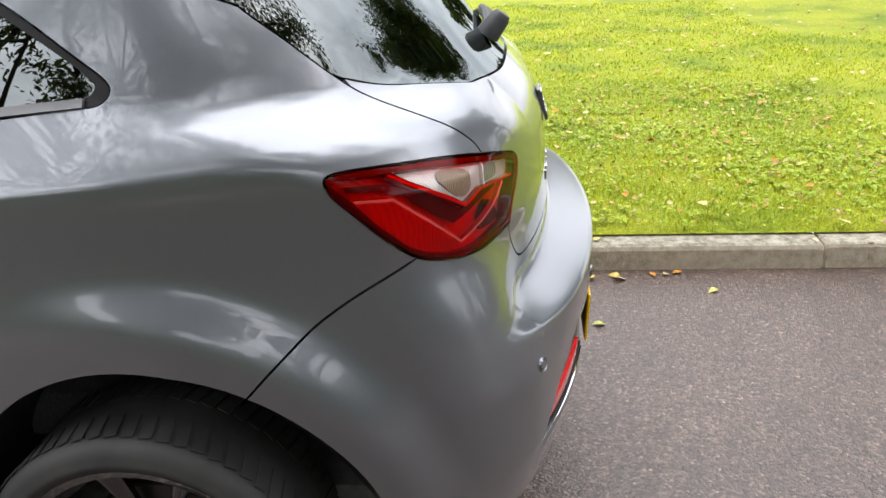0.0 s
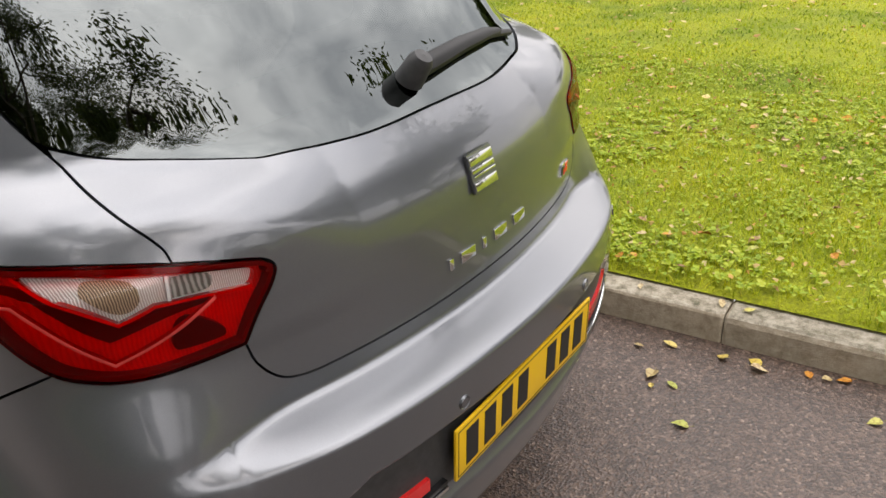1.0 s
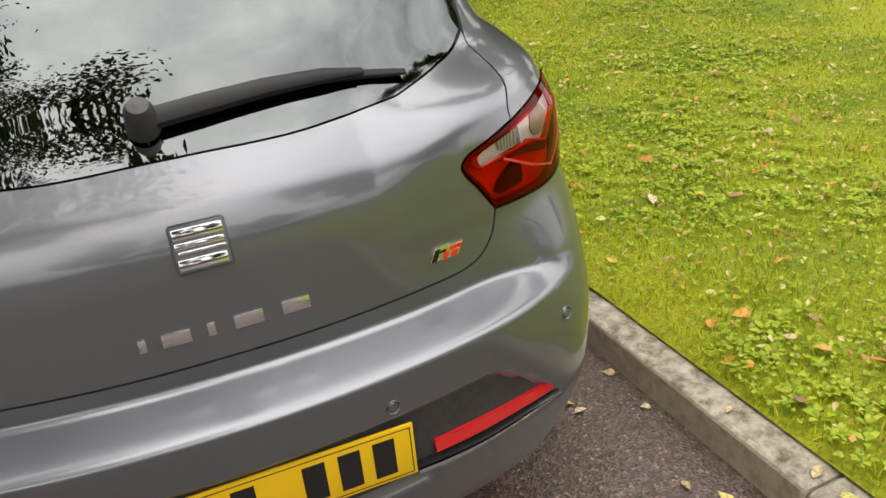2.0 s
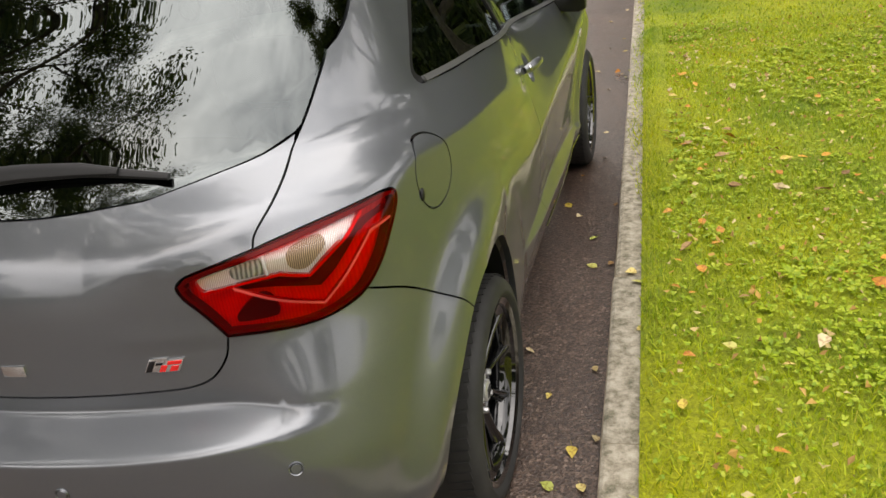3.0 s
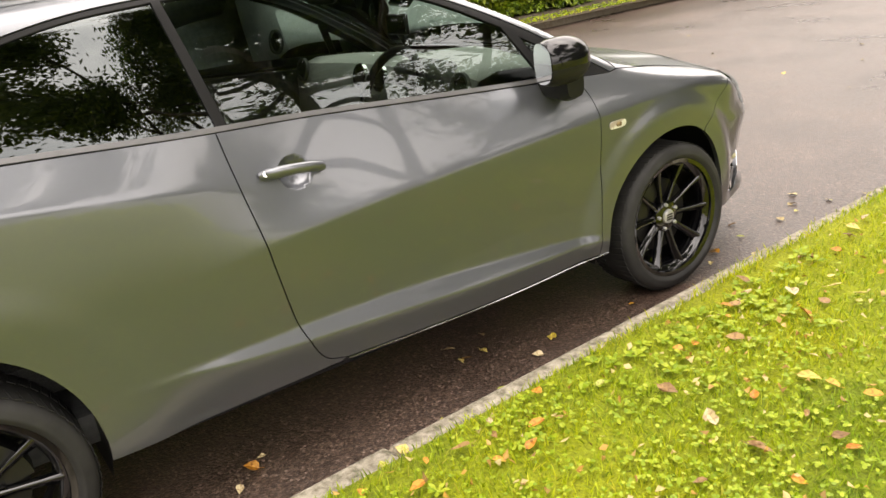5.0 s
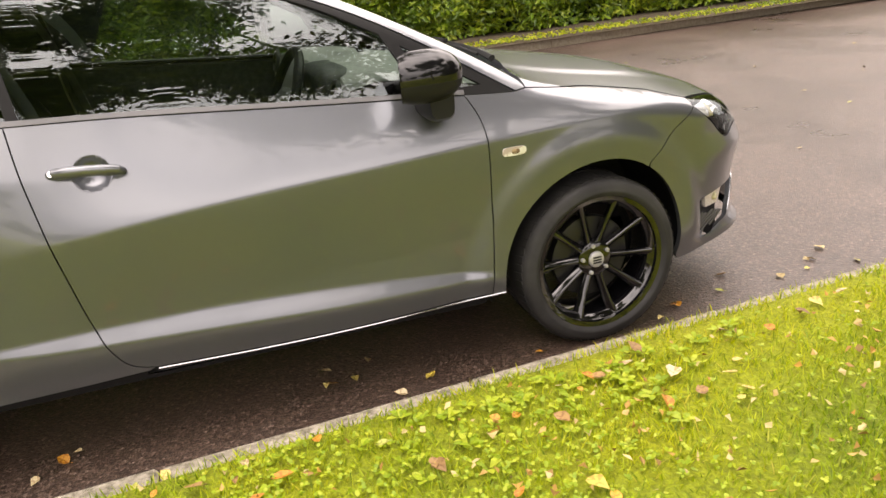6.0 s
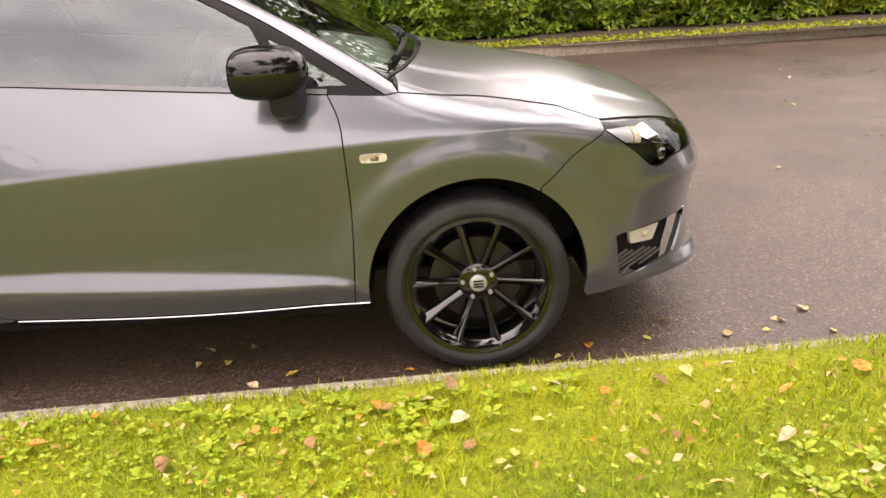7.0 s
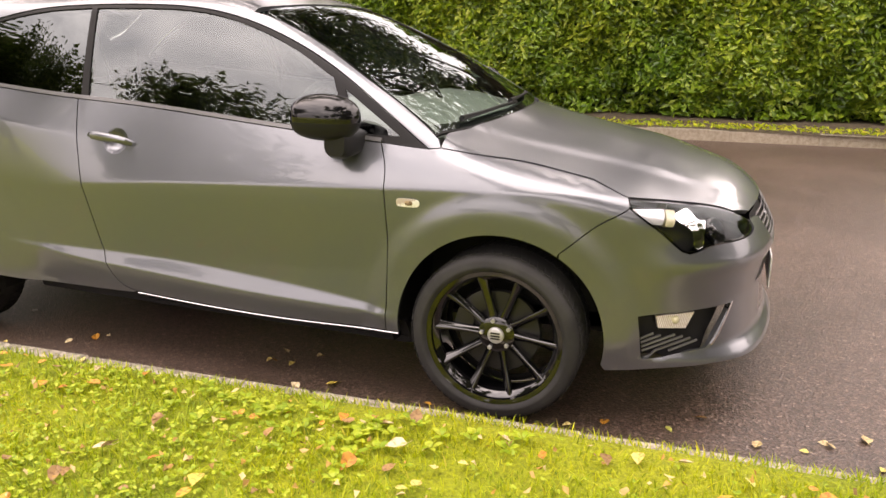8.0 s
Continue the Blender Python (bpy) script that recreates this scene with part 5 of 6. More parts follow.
tube(bm, [wheel_at @ Vector((0, 0.183 * math.cos(a), 0.183 * math.sin(a))) for a in [2 * math.pi * k / 40 for k in range(41)]], 0.0165, 10)
steer = part("steering_wheel", bm, BLACK_TRIM, car, "black three-spoke steering wheel")
bm = bmesh.new()
cushion(bm, (-0.04, -0.075, -0.07), (0.02, 0.075, 0.06), wheel_at, 3)
part("airbag_cover", bm, CABIN, steer)
for a in (0, 180, 270):
    bm = bmesh.new()
    tube(bm, [wheel_at @ Vector((-0.01, 0.06 * math.cos(radians(a)), 0.06 * math.sin(radians(a)))), wheel_at @ Vector((0, 0.178 * math.cos(radians(a)), 0.178 * math.sin(radians(a))))], [0.028, 0.016], 8, 0.4)
    part("wheel_spoke", bm, STEEL if a != 270 else CABIN, steer)
bm = bmesh.new()
tube(bm, [wheel_at @ Vector((-0.03, 0, 0)), wheel_at @ Vector((-0.22, 0, 0))], 0.04, 12)
part("steering_column", bm, CABIN, steer)
bm = bmesh.new()
nav_at = pose(-0.085, 1.880, 1.118, 0, 0, 8)
box(bm, (-0.062, -0.009, -0.040), (0.062, 0.009, 0.042), 0.006, nav_at)
tube(bm, [nav_at @ Vector((0, 0.005, -0.035)), nav_at @ Vector((0, 0.06, -0.135))], 0.012, 8)
nav = part("sat_nav", bm, BLACK_TRIM, car, "small black navigation device on the dashboard")
bm = bmesh.new()
box(bm, (-0.055, -0.0105, -0.033), (0.055, -0.009, 0.035), 0.0, nav_at)
part("nav_screen", bm, SCREEN, nav, smooth=False)
lining = join([(0.50, 0.05), (0.50, 1.36), (-0.50, 1.36), (-0.50, 0.05)])
sheet("headlining", lining, DASH, car, place=on_top, out=-0.035, rim=0.0, grid=(0.08, 0.08), step=0.08)
bm = bmesh.new()
cushion(bm, (-0.11, 1.50, 1.24), (0.11, 1.525, 1.30))
part("rear_view_mirror", bm, BLACK_TRIM, car, "black inside mirror behind the windscreen")
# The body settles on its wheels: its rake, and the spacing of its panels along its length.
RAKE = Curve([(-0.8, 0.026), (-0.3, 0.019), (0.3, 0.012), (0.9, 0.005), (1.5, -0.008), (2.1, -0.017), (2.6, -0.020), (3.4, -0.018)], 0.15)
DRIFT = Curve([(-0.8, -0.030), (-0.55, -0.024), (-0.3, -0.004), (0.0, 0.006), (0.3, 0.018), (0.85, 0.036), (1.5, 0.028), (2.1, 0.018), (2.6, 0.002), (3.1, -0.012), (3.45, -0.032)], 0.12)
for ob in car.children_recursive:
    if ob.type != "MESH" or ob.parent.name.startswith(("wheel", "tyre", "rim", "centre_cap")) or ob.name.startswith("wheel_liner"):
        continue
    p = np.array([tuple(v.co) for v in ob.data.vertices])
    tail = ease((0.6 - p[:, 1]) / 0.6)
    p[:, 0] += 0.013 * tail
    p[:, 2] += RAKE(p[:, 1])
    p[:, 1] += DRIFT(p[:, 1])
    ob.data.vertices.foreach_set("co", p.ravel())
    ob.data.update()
# ---- the place: road, kerbs, lawn, hedge, trees ----
rng = np.random.default_rng(7)
KERB_X, LAWN_Z, FAR_KERB_X = 1.068, 0.105, -6.15


def make_asphalt():
    m = material("damp_worn_asphalt", (0.07, 0.06, 0.055), 0.62, Specular_IOR_Level=0.7)
    p = m.node_tree.nodes["Principled BSDF"]
    co = node(m, "ShaderNodeTexCoord")
    stone = node(m, "ShaderNodeTexVoronoi", Scale=130.0)
    fine = node(m, "ShaderNodeTexNoise", Scale=260.0, Detail=3.0)
    wide = node(m, "ShaderNodeTexNoise", Scale=0.9, Detail=5.0, Roughness=0.6)
    for t in (stone, fine, wide):
        link(m, co, "Object", t, "Vector")
    chips = ramp(m, [(0.0, (0.032, 0.022, 0.017)), (0.45, (0.086, 0.060, 0.048)), (0.8, (0.19, 0.138, 0.112)), (1.0, (0.42, 0.34, 0.29))], stone, "Color")
    stain = ramp(m, [(0.35, (0.52, 0.47, 0.44)), (0.65, (0.85, 0.775, 0.72))], wide)
    mix = node(m, "ShaderNodeMixRGB", Fac=1.0)
    mix.blend_type = "MULTIPLY"
    link(m, chips, "Color", mix, "Color1")
    link(m, stain, "Color", mix, "Color2")
    link(m, mix, "Color", p, "Base Color")
    wet = ramp(m, [(0.3, (0.25,) * 3), (0.7, (0.40,) * 3)], wide)
    link(m, wet, "Color", p, "Roughness")
    add = node(m, "ShaderNodeMath")
    link(m, stone, "Distance", add, 0)
    link(m, fine, "Fac", add, 1)
    bump(m, add, "Value", 0.6, 0.004)
    return m


def make_kerb():
    m = material("weathered_concrete", (0.3, 0.27, 0.22), 0.9)
    p = m.node_tree.nodes["Principled BSDF"]
    co, info = node(m, "ShaderNodeTexCoord"), node(m, "ShaderNodeObjectInfo")
    geo, sep = node(m, "ShaderNodeNewGeometry"), node(m, "ShaderNodeSeparateXYZ")
    link(m, geo, "Normal", sep, "Vector")
    grain = node(m, "ShaderNodeTexNoise", Scale=150.0, Detail=4.0)
    blot = node(m, "ShaderNodeTexNoise", Scale=26.0, Detail=9.0, Roughness=0.72)
    link(m, geo, "Position", grain, "Vector")
    link(m, geo, "Position", blot, "Vector")
    face = ramp(m, [(0.3, (0.27, 0.22, 0.155)), (0.55, (0.43, 0.37, 0.285)), (0.8, (0.52, 0.46, 0.37))], blot)
    top = ramp(m, [(0.34, (0.10, 0.095, 0.06)), (0.46, (0.24, 0.215, 0.165)), (0.58, (0.38, 0.345, 0.28)), (0.78, (0.50, 0.46, 0.39))], blot)
    up = ramp(m, [(0.55, (0, 0, 0)), (0.85, (1, 1, 1))], sep, "Z")
    mix = node(m, "ShaderNodeMixRGB")
    link(m, up, "Color", mix, "Fac")
    link(m, face, "Color", mix, "Color1")
    link(m, top, "Color", mix, "Color2")
    tone = ramp(m, [(0.0, (0.85, 0.85, 0.83)), (1.0, (1.08, 1.06, 1.03))], info, "Random")
    mul = node(m, "ShaderNodeMixRGB", Fac=1.0)
    mul.blend_type = "MULTIPLY"
    link(m, mix, "Color", mul, "Color1")
    link(m, tone, "Color", mul, "Color2")
    link(m, mul, "Color", p, "Base Color")
    bump(m, blot, "Fac", 0.8, 0.012)
    return m


def make_turf():
    m = material("mossy_turf", (0.1, 0.16, 0.02), 0.9)
    p = m.node_tree.nodes["Principled BSDF"]
    geo = node(m, "ShaderNodeNewGeometry")
    wide = node(m, "ShaderNodeTexNoise", Scale=1.3, Detail=6.0, Roughness=0.6)
    fine = node(m, "ShaderNodeTexNoise", Scale=75.0, Detail=5.0, Roughness=0.7)
    link(m, geo, "Position", wide, "Vector")
    link(m, geo, "Position", fine, "Vector")
    a = ramp(m, [(0.3, (0.17, 0.25, 0.006)), (0.5, (0.33, 0.385, 0.007)), (0.72, (0.41, 0.43, 0.010))], wide)
    b = ramp(m, [(0.3, (0.45, 0.45, 0.40)), (0.6, (1.0, 1.0, 1.0)), (0.8, (1.35, 1.3, 1.1))], fine)
    mul = node(m, "ShaderNodeMixRGB", Fac=1.0)
    mul.blend_type = "MULTIPLY"
    link(m, a, "Color", mul, "Color1")
    link(m, b, "Color", mul, "Color2")
    link(m, mul, "Color", p, "Base Color")
    bump(m, fine, "Fac", 0.8, 0.03)
    return m


def leafy(name, stops, rough=0.5, through=0.25, wide_scale=0.0):
    """A leaf material whose colour varies from leaf to leaf."""
    m = material(name, stops[0][1], rough)
    p = m.node_tree.nodes["Principled BSDF"]
    geo = node(m, "ShaderNodeNewGeometry")
    r = ramp(m, stops, geo, "Random Per Island")
    colour = r
    if wide_scale:
        wide = node(m, "ShaderNodeTexNoise", Scale=wide_scale, Detail=4.0)
        link(m, geo, "Position", wide, "Vector")
        tone = ramp(m, [(0.32, (0.55, 0.72, 0.6)), (0.5, (1, 1, 1)), (0.66, (1.14, 1.06, 0.85))], wide)
        colour = node(m, "ShaderNodeMixRGB", Fac=1.0)
        colour.blend_type = "MULTIPLY"
        link(m, r, "Color", colour, "Color1")
        link(m, tone, "Color", colour, "Color2")
    link(m, colour, "Color", p, "Base Color")
    if through:
        t = m.node_tree
        tr, mix = t.nodes.new("ShaderNodeBsdfTranslucent"), t.nodes.new("ShaderNodeMixShader")
        mix.inputs[0].default_value = through
        link(m, colour, "Color", tr, "Color")
        t.links.new(p.outputs[0], mix.inputs[1])
        t.links.new(tr.outputs[0], mix.inputs[2])
        t.links.new(mix.outputs[0], t.nodes["Material Output"].inputs["Surface"])
    return m


ASPHALT, CONCRETE, TURF = make_asphalt(), make_kerb(), make_turf()
BLADE = leafy("grass_blades", [(0.0, (0.13, 0.21, 0.006)), (0.35, (0.31, 0.40, 0.007)), (0.7, (0.43, 0.50, 0.010)), (0.92, (0.51, 0.53, 0.015)), (1.0, (0.50, 0.44, 0.06))], 0.55, 0.35, 1.3)
CLOVER = leafy("clover_leaves", [(0.0, (0.20, 0.31, 0.008)), (0.6, (0.33, 0.43, 0.014)), (1.0, (0.45, 0.50, 0.04))], 0.5, 0.3)
LAUREL = leafy("laurel_leaves", [(0.0, (0.06, 0.115, 0.010)), (0.4, (0.15, 0.26, 0.016)), (0.75, (0.27, 0.39, 0.026)), (1.0, (0.44, 0.52, 0.07))], 0.32, 0.25, 0.8)
CANOPY = leafy("tree_leaves", [(0.0, (0.035, 0.06, 0.012)), (0.6, (0.08, 0.12, 0.022)), (1.0, (0.15, 0.17, 0.04))], 0.5, 0.3)
BARK = material("bark", (0.07, 0.055, 0.04), 0.95)
speckled(BARK, 12, (0.035, 0.028, 0.02), (0.12, 0.10, 0.075), 6)
SOIL = material("leaf_litter", (0.06, 0.045, 0.03), 0.95)
speckled(SOIL, 25, (0.035, 0.026, 0.018), (0.12, 0.09, 0.05), 6)


def mesh_of(name, verts, faces, mat, parent=None, label="", kind="", smooth=False):
    mesh = bpy.data.meshes.new(name)
    mesh.from_pydata([tuple(v) for v in verts], [], [tuple(f) for f in faces])
    if smooth:
        mesh.shade_smooth()
    return put(name, mesh, mat, parent, label, kind)


def kerb_line(y):
    """How far the kerb and the lawn's edge swing towards the car along the road."""
    return -0.028 * np.clip(y, -12, 12)


def lawn_height(x, y):
    return LAWN_Z + 0.010 * np.sin(x * 1.7 + 0.6 * y) * np.clip((x - 1.3) / 1.0, 0, 1) + 0.008 * np.sin(2.3 * y - x) * np.clip((x - 1.3) / 1.0, 0, 1) + (0.030 + 0.010 * np.clip(y, -1, 3)) * np.clip((x - 1.15) / 0.07, 0, 1)


# Road, one sheet to the horizon on both sides of the lawn's edge.
xs = np.array([-400, -60, -20, -6.5, -3, 0, KERB_X + 0.08])
ys = np.array([-400, -60, -20, -8, -3, 0, 3, 8, 20, 60, 400])
gx, gy = np.meshgrid(xs, ys)
v = np.stack([gx.ravel(), gy.ravel(), np.zeros(gx.size)], 1)
f = [(j * len(xs) + i, j * len(xs) + i + 1, (j + 1) * len(xs) + i + 1, (j + 1) * len(xs) + i) for j in range(len(ys) - 1) for i in range(len(xs) - 1)]
tagged(mesh_of("road", v, f, ASPHALT), "brown-grey worn asphalt road with pale stone chips", "road", kind="structure")

xs = np.r_[1.165, np.linspace(1.195, 4, 46), np.linspace(4.2, 14, 30), 20, 40, 400]
ys = np.r_[-400, -60, -25, np.linspace(-14, 14, 160), 25, 60, 400]
gx, gy = np.meshgrid(xs, ys)
v = np.stack([(gx + kerb_line(gy)).ravel(), gy.ravel(), lawn_height(gx, gy).ravel()], 1)
f = [(j * len(xs) + i, j * len(xs) + i + 1, (j + 1) * len(xs) + i + 1, (j + 1) * len(xs) + i) for j in range(len(ys) - 1) for i in range(len(xs) - 1)]
ground = tagged(mesh_of("lawn", v, f, TURF, smooth=True), "bright green mossy mown lawn behind the kerb", "lawn", kind="structure")


def blades(name, x0, x1, y0, y1, count, length, width, mat, label, lean=0.8):
    """Short grass as one mesh of narrow leaves, clumped by a slow wave."""
    x, y = rng.uniform(x0, x1, count * 2), rng.uniform(y0, y1, count * 2)
    clump = 0.5 + 0.25 * np.sin(7 * x + 3 * np.sin(5 * y)) + 0.25 * np.sin(6 * y + 2 * np.sin(9 * x))
    keep = rng.uniform(0, 1, count * 2) < 0.25 + 0.6 * clump
    x, y = x[keep][:count], y[keep][:count]
    x = np.where(x < 1.30, x - 0.09 * np.clip((y - 1.3) / 1.2, 0, 1) * rng.uniform(0, 1, len(x)), x)
    n = len(x)
    a, l = rng.uniform(0, 2 * np.pi, n), length * rng.uniform(0.45, 1.25, n)
    tip = rng.uniform(0.2, lean, n) * l
    b = a + rng.normal(0, 0.7, n) + np.pi / 2
    z = lawn_height(x, y) - 0.002
    w = width * rng.uniform(0.6, 1.4, n)
    base = np.stack([x + kerb_line(y), y, z], 1)
    side = np.stack([np.cos(a), np.sin(a), 0 * a], 1) * w[:, None]
    way = np.stack([np.cos(b) * tip, np.sin(b) * tip, np.sqrt(np.maximum(l**2 - tip**2, 1e-6)) * 0.75], 1)
    mid = base + way * 0.55 + np.stack([0 * x, 0 * x, 0.08 * l], 1)
    v = np.stack([base - side, base + side, mid + side * 0.8, mid - side * 0.8, base + way], 1).reshape(-1, 3)
    k = np.arange(n)[:, None] * 5
    faces = [tuple(q) for q in np.concatenate([k + [0, 1, 2, 3]], 0)] + [tuple(q) for q in (k + [3, 2, 4])]
    return tagged(mesh_of(name, v, faces, mat), label, "grass", kind="stuff")


blades("grass", 1.168, 2.4, -2.6, 5.0, 64000, 0.040, 0.0016, BLADE, "short bright green lawn grass along the kerb")
blades("grass", 2.4, 4.2, -2.6, 5.0, 46000, 0.036, 0.0022, BLADE, "short bright green lawn grass")
blades("grass", 1.17, 6.0, -7.0, -2.6, 26000, 0.036, 0.003, BLADE, "short bright green lawn grass")
blades("grass", 4.2, 9.0, -3.0, 5.0, 36000, 0.036, 0.004, BLADE, "short bright green lawn grass")
blades("grass", 1.17, 5.0, 5.0, 11.0, 26000, 0.036, 0.004, BLADE, "short bright green lawn grass")


def clover(count, x0, x1, y0, y1):
    """Broad low weeds in patches: three round leaflets to a plant."""
    n_patch = 150
    px, py, pr = rng.uniform(x0, x1, n_patch), rng.uniform(y0, y1, n_patch), rng.uniform(0.08, 0.35, n_patch)
    which = rng.integers(0, n_patch, count)
    x, y = px[which] + rng.normal(0, 1, count) * pr[which], py[which] + rng.normal(0, 1, count) * pr[which]
    ok = x > 1.2
    x, y = x[ok], y[ok]
    v, f = [], []
    z = lawn_height(x, y)
    for i in range(len(x)):
        turn, r, h = rng.uniform(0, 6.28), rng.uniform(0.0025, 0.0065), rng.uniform(0.012, 0.030)
        for k in range(3):
            a = turn + k * 2.09
            c = np.array((x[i] + r * 0.9 * math.cos(a), y[i] + r * 0.9 * math.sin(a), z[i] + h))
            tilt = rng.normal(0, 0.6)
            s = len(v)
            for j in range(5):
                b = a + j * 1.2566
                v.append((c[0] + r * math.cos(b), c[1] + r * math.sin(b), c[2] + tilt * r * math.cos(b - a)))
            f.append((s, s + 1, s + 2, s + 3, s + 4))
    tagged(mesh_of("clover", v, f, CLOVER), "patches of low clover and broad-leaved weeds in the lawn", "weeds", kind="stuff")


clover(22000, 1.25, 4.2, -2.6, 5.0)

def rosettes(count, x0, x1, y0, y1):
    """Flat rosettes of broad tongue-shaped weed leaves, close together in patches."""
    v, f = [], []
    for _ in range(count):
        x, y = rng.uniform(x0, x1), rng.uniform(y0, y1)
        if math.sin(3.1 * x + 1.7 * math.sin(2.3 * y)) + rng.normal(0, 0.4) < 0.1:
            continue
        z = float(lawn_height(np.array(x), np.array(y))) + 0.012
        turn, size = rng.uniform(0, 6.28), rng.uniform(0.014, 0.034)
        for k in range(int(rng.integers(4, 8))):
            a = turn + k * 2.4 + rng.normal(0, 0.25)
            l, w, rise = size * rng.uniform(0.7, 1.2), size * rng.uniform(0.22, 0.34), rng.uniform(0.2, 0.7)
            c, t = np.array((math.cos(a), math.sin(a))), np.array((-math.sin(a), math.cos(a)))
            at = len(v)
            for along, side, up in ((0.1, 0, 0), (0.5, 1, 0.6), (0.85, 0.8, 0.8), (1.1, 0, 0.7), (0.85, -0.8, 0.8), (0.5, -1, 0.6)):
                p = c * along * l + t * side * w
                v.append((x + p[0], y + p[1], z + up * rise * l))
            f.append(tuple(range(at, at + 6)))
    tagged(mesh_of("weeds", v, f, CLOVER), "broad-leaved weeds spread flat in the lawn", "weeds", kind="stuff")


rosettes(7000, 1.22, 4.0, -2.6, 5.0)

# Fallen leaves: a few shapes, shared by many.
def leaf_mesh(name, kind, size, mat):
    """A thin curled leaf with a stalk."""
    outline = {"birch": [(0, -0.5), (0.26, -0.38), (0.36, -0.1), (0.22, 0.2), (0.0, 0.55)], "oval": [(0, -0.5), (0.18, -0.35), (0.27, 0.0), (0.17, 0.32), (0, 0.5)], "maple": [(0, -0.4), (0.2, -0.42), (0.17, -0.18), (0.48, -0.08), (0.26, 0.08), (0.34, 0.32), (0.12, 0.24), (0, 0.56)]}[kind]
    bm = bmesh.new()
    curl, bend = rng.uniform(0.15, 0.5), rng.uniform(-0.25, 0.35)
    spine = [bm.verts.new((0, y * size, (bend * y * y) * size)) for _, y in outline]
    for e in (-1, 1):
        edge = [spine[0] if i == 0 else spine[-1] if i == len(outline) - 1 else bm.verts.new((e * x * size, y * size, (curl * abs(x) * (1 + 0.4 * e) + bend * y * y + rng.uniform(-0.03, 0.03)) * size)) for i, (x, y) in enumerate(outline)]
        for i in range(len(outline) - 1):
            q = [spine[i], edge[i], edge[i + 1], spine[i + 1]]
            q = [p for j, p in enumerate(q) if p not in q[:j]]
            if len(q) > 2:
                bm.faces.new(q if e > 0 else q[::-1])
    tube(bm, [(0, -0.48 * size, 0.0), (0.05 * size, -0.8 * size, 0.10 * size)], 0.012 * size, 3, caps=False)
    mesh = bpy.data.meshes.new(name)
    bm.to_mesh(mesh)
    bm.free()
    mesh.materials.append(mat)
    return mesh


def dead_leaf(name, low, high):
    m = material(name, low, 0.6)
    co, info = node(m, "ShaderNodeTexCoord"), node(m, "ShaderNodeObjectInfo")
    r = ramp(m, [(0.0, low), (1.0, high)], info, "Random")
    n = node(m, "ShaderNodeTexNoise", Scale=90.0, Detail=4.0)
    link(m, co, "Object", n, "Vector")
    spot = ramp(m, [(0.38, (0.55, 0.42, 0.35)), (0.55, (1, 1, 1))], n)
    mul = node(m, "ShaderNodeMixRGB", Fac=0.8)
    mul.blend_type = "MULTIPLY"
    link(m, r, "Color", mul, "Color1")
    link(m, spot, "Color", mul, "Color2")
    link(m, mul, "Color", m.node_tree.nodes["Principled BSDF"], "Base Color")
    return m


LEAF_KINDS = [("yellow", dead_leaf("yellow_leaf", (0.55, 0.42, 0.06), (0.62, 0.52, 0.20)), "yellow fallen birch leaf"),
              ("pale", dead_leaf("pale_leaf", (0.42, 0.33, 0.15), (0.60, 0.50, 0.30)), "pale buff fallen leaf"),
              ("orange", dead_leaf("orange_leaf", (0.48, 0.19, 0.02), (0.62, 0.33, 0.04)), "orange fallen leaf"),
              ("brown", dead_leaf("brown_leaf", (0.20, 0.11, 0.035), (0.36, 0.22, 0.08)), "curled brown fallen leaf"),
              ("lime", dead_leaf("green_leaf", (0.36, 0.40, 0.08), (0.50, 0.46, 0.12)), "yellow-green fallen leaf")]
LEAF_MESHES = {key: [leaf_mesh("fallen_leaf", shape, size, mat) for shape, size in (("birch", 0.046), ("oval", 0.050), ("birch", 0.036), ("birch", 0.054))] for key, mat, _ in LEAF_KINDS}


def drop_leaf(x, y, z, key, where, size=1.0):
    label = next(t for k, _, t in LEAF_KINDS if k == key)
    ob = new("fallen_leaf", LEAF_MESHES[key][int(rng.integers(0, 4))])
    ob.location, ob.rotation_euler = (x, y, z), (rng.normal(0, 0.18), rng.normal(0, 0.18), rng.uniform(0, 6.28))
    ob.scale = (size,) * 3
    tagged(ob, label + " " + where, "leaf", group="fallen leaves " + where)


ON_ROAD = ((0.98, 0.13, "yellow"), (1.02, -0.01, "yellow"), (0.93, -0.01, "lime"), (0.98, -0.09, "yellow"), (0.95, -0.11, "lime"), (0.92, -0.14, "lime"), (1.04, -0.17, "pale"), (0.86, -0.23, "lime"), (0.88, -0.28, "pale"), (1.04, -0.35, "pale"), (1.04, 0.19, "pale"), (1.01, 0.53, "pale"), (0.67, 1.61, "yellow"), (0.67, 1.51, "yellow"), (0.84, 1.72, "pale"), (0.78, 1.84, "yellow"), (0.57, 1.53, "pale"), (0.71, 0.69, "orange"), (0.79, 0.62, "pale"), (0.81, 2.23, "orange"), (0.64, 3.52, "pale"), (0.72, 2.83, "brown"), (0.67, 1.53, "brown"), (0.57, 1.68, "pale"), (0.78, 1.85, "yellow"), (0.73, 2.84, "orange"), (0.72, 3.32, "pale"), (0.65, 3.54, "pale"), (0.57, 3.65, "pale"), (0.80, -0.80, "lime"), (0.64, -0.88, "lime"), (0.82, -0.73, "pale"), (1.01, -0.88, "yellow"), (1.03, -0.97, "yellow"), (1.00, -0.99, "pale"), (1.04, -1.12, "orange"), (1.06, -1.21, "orange"), (1.00, -0.72, "yellow"), (0.95, -0.64, "pale"))
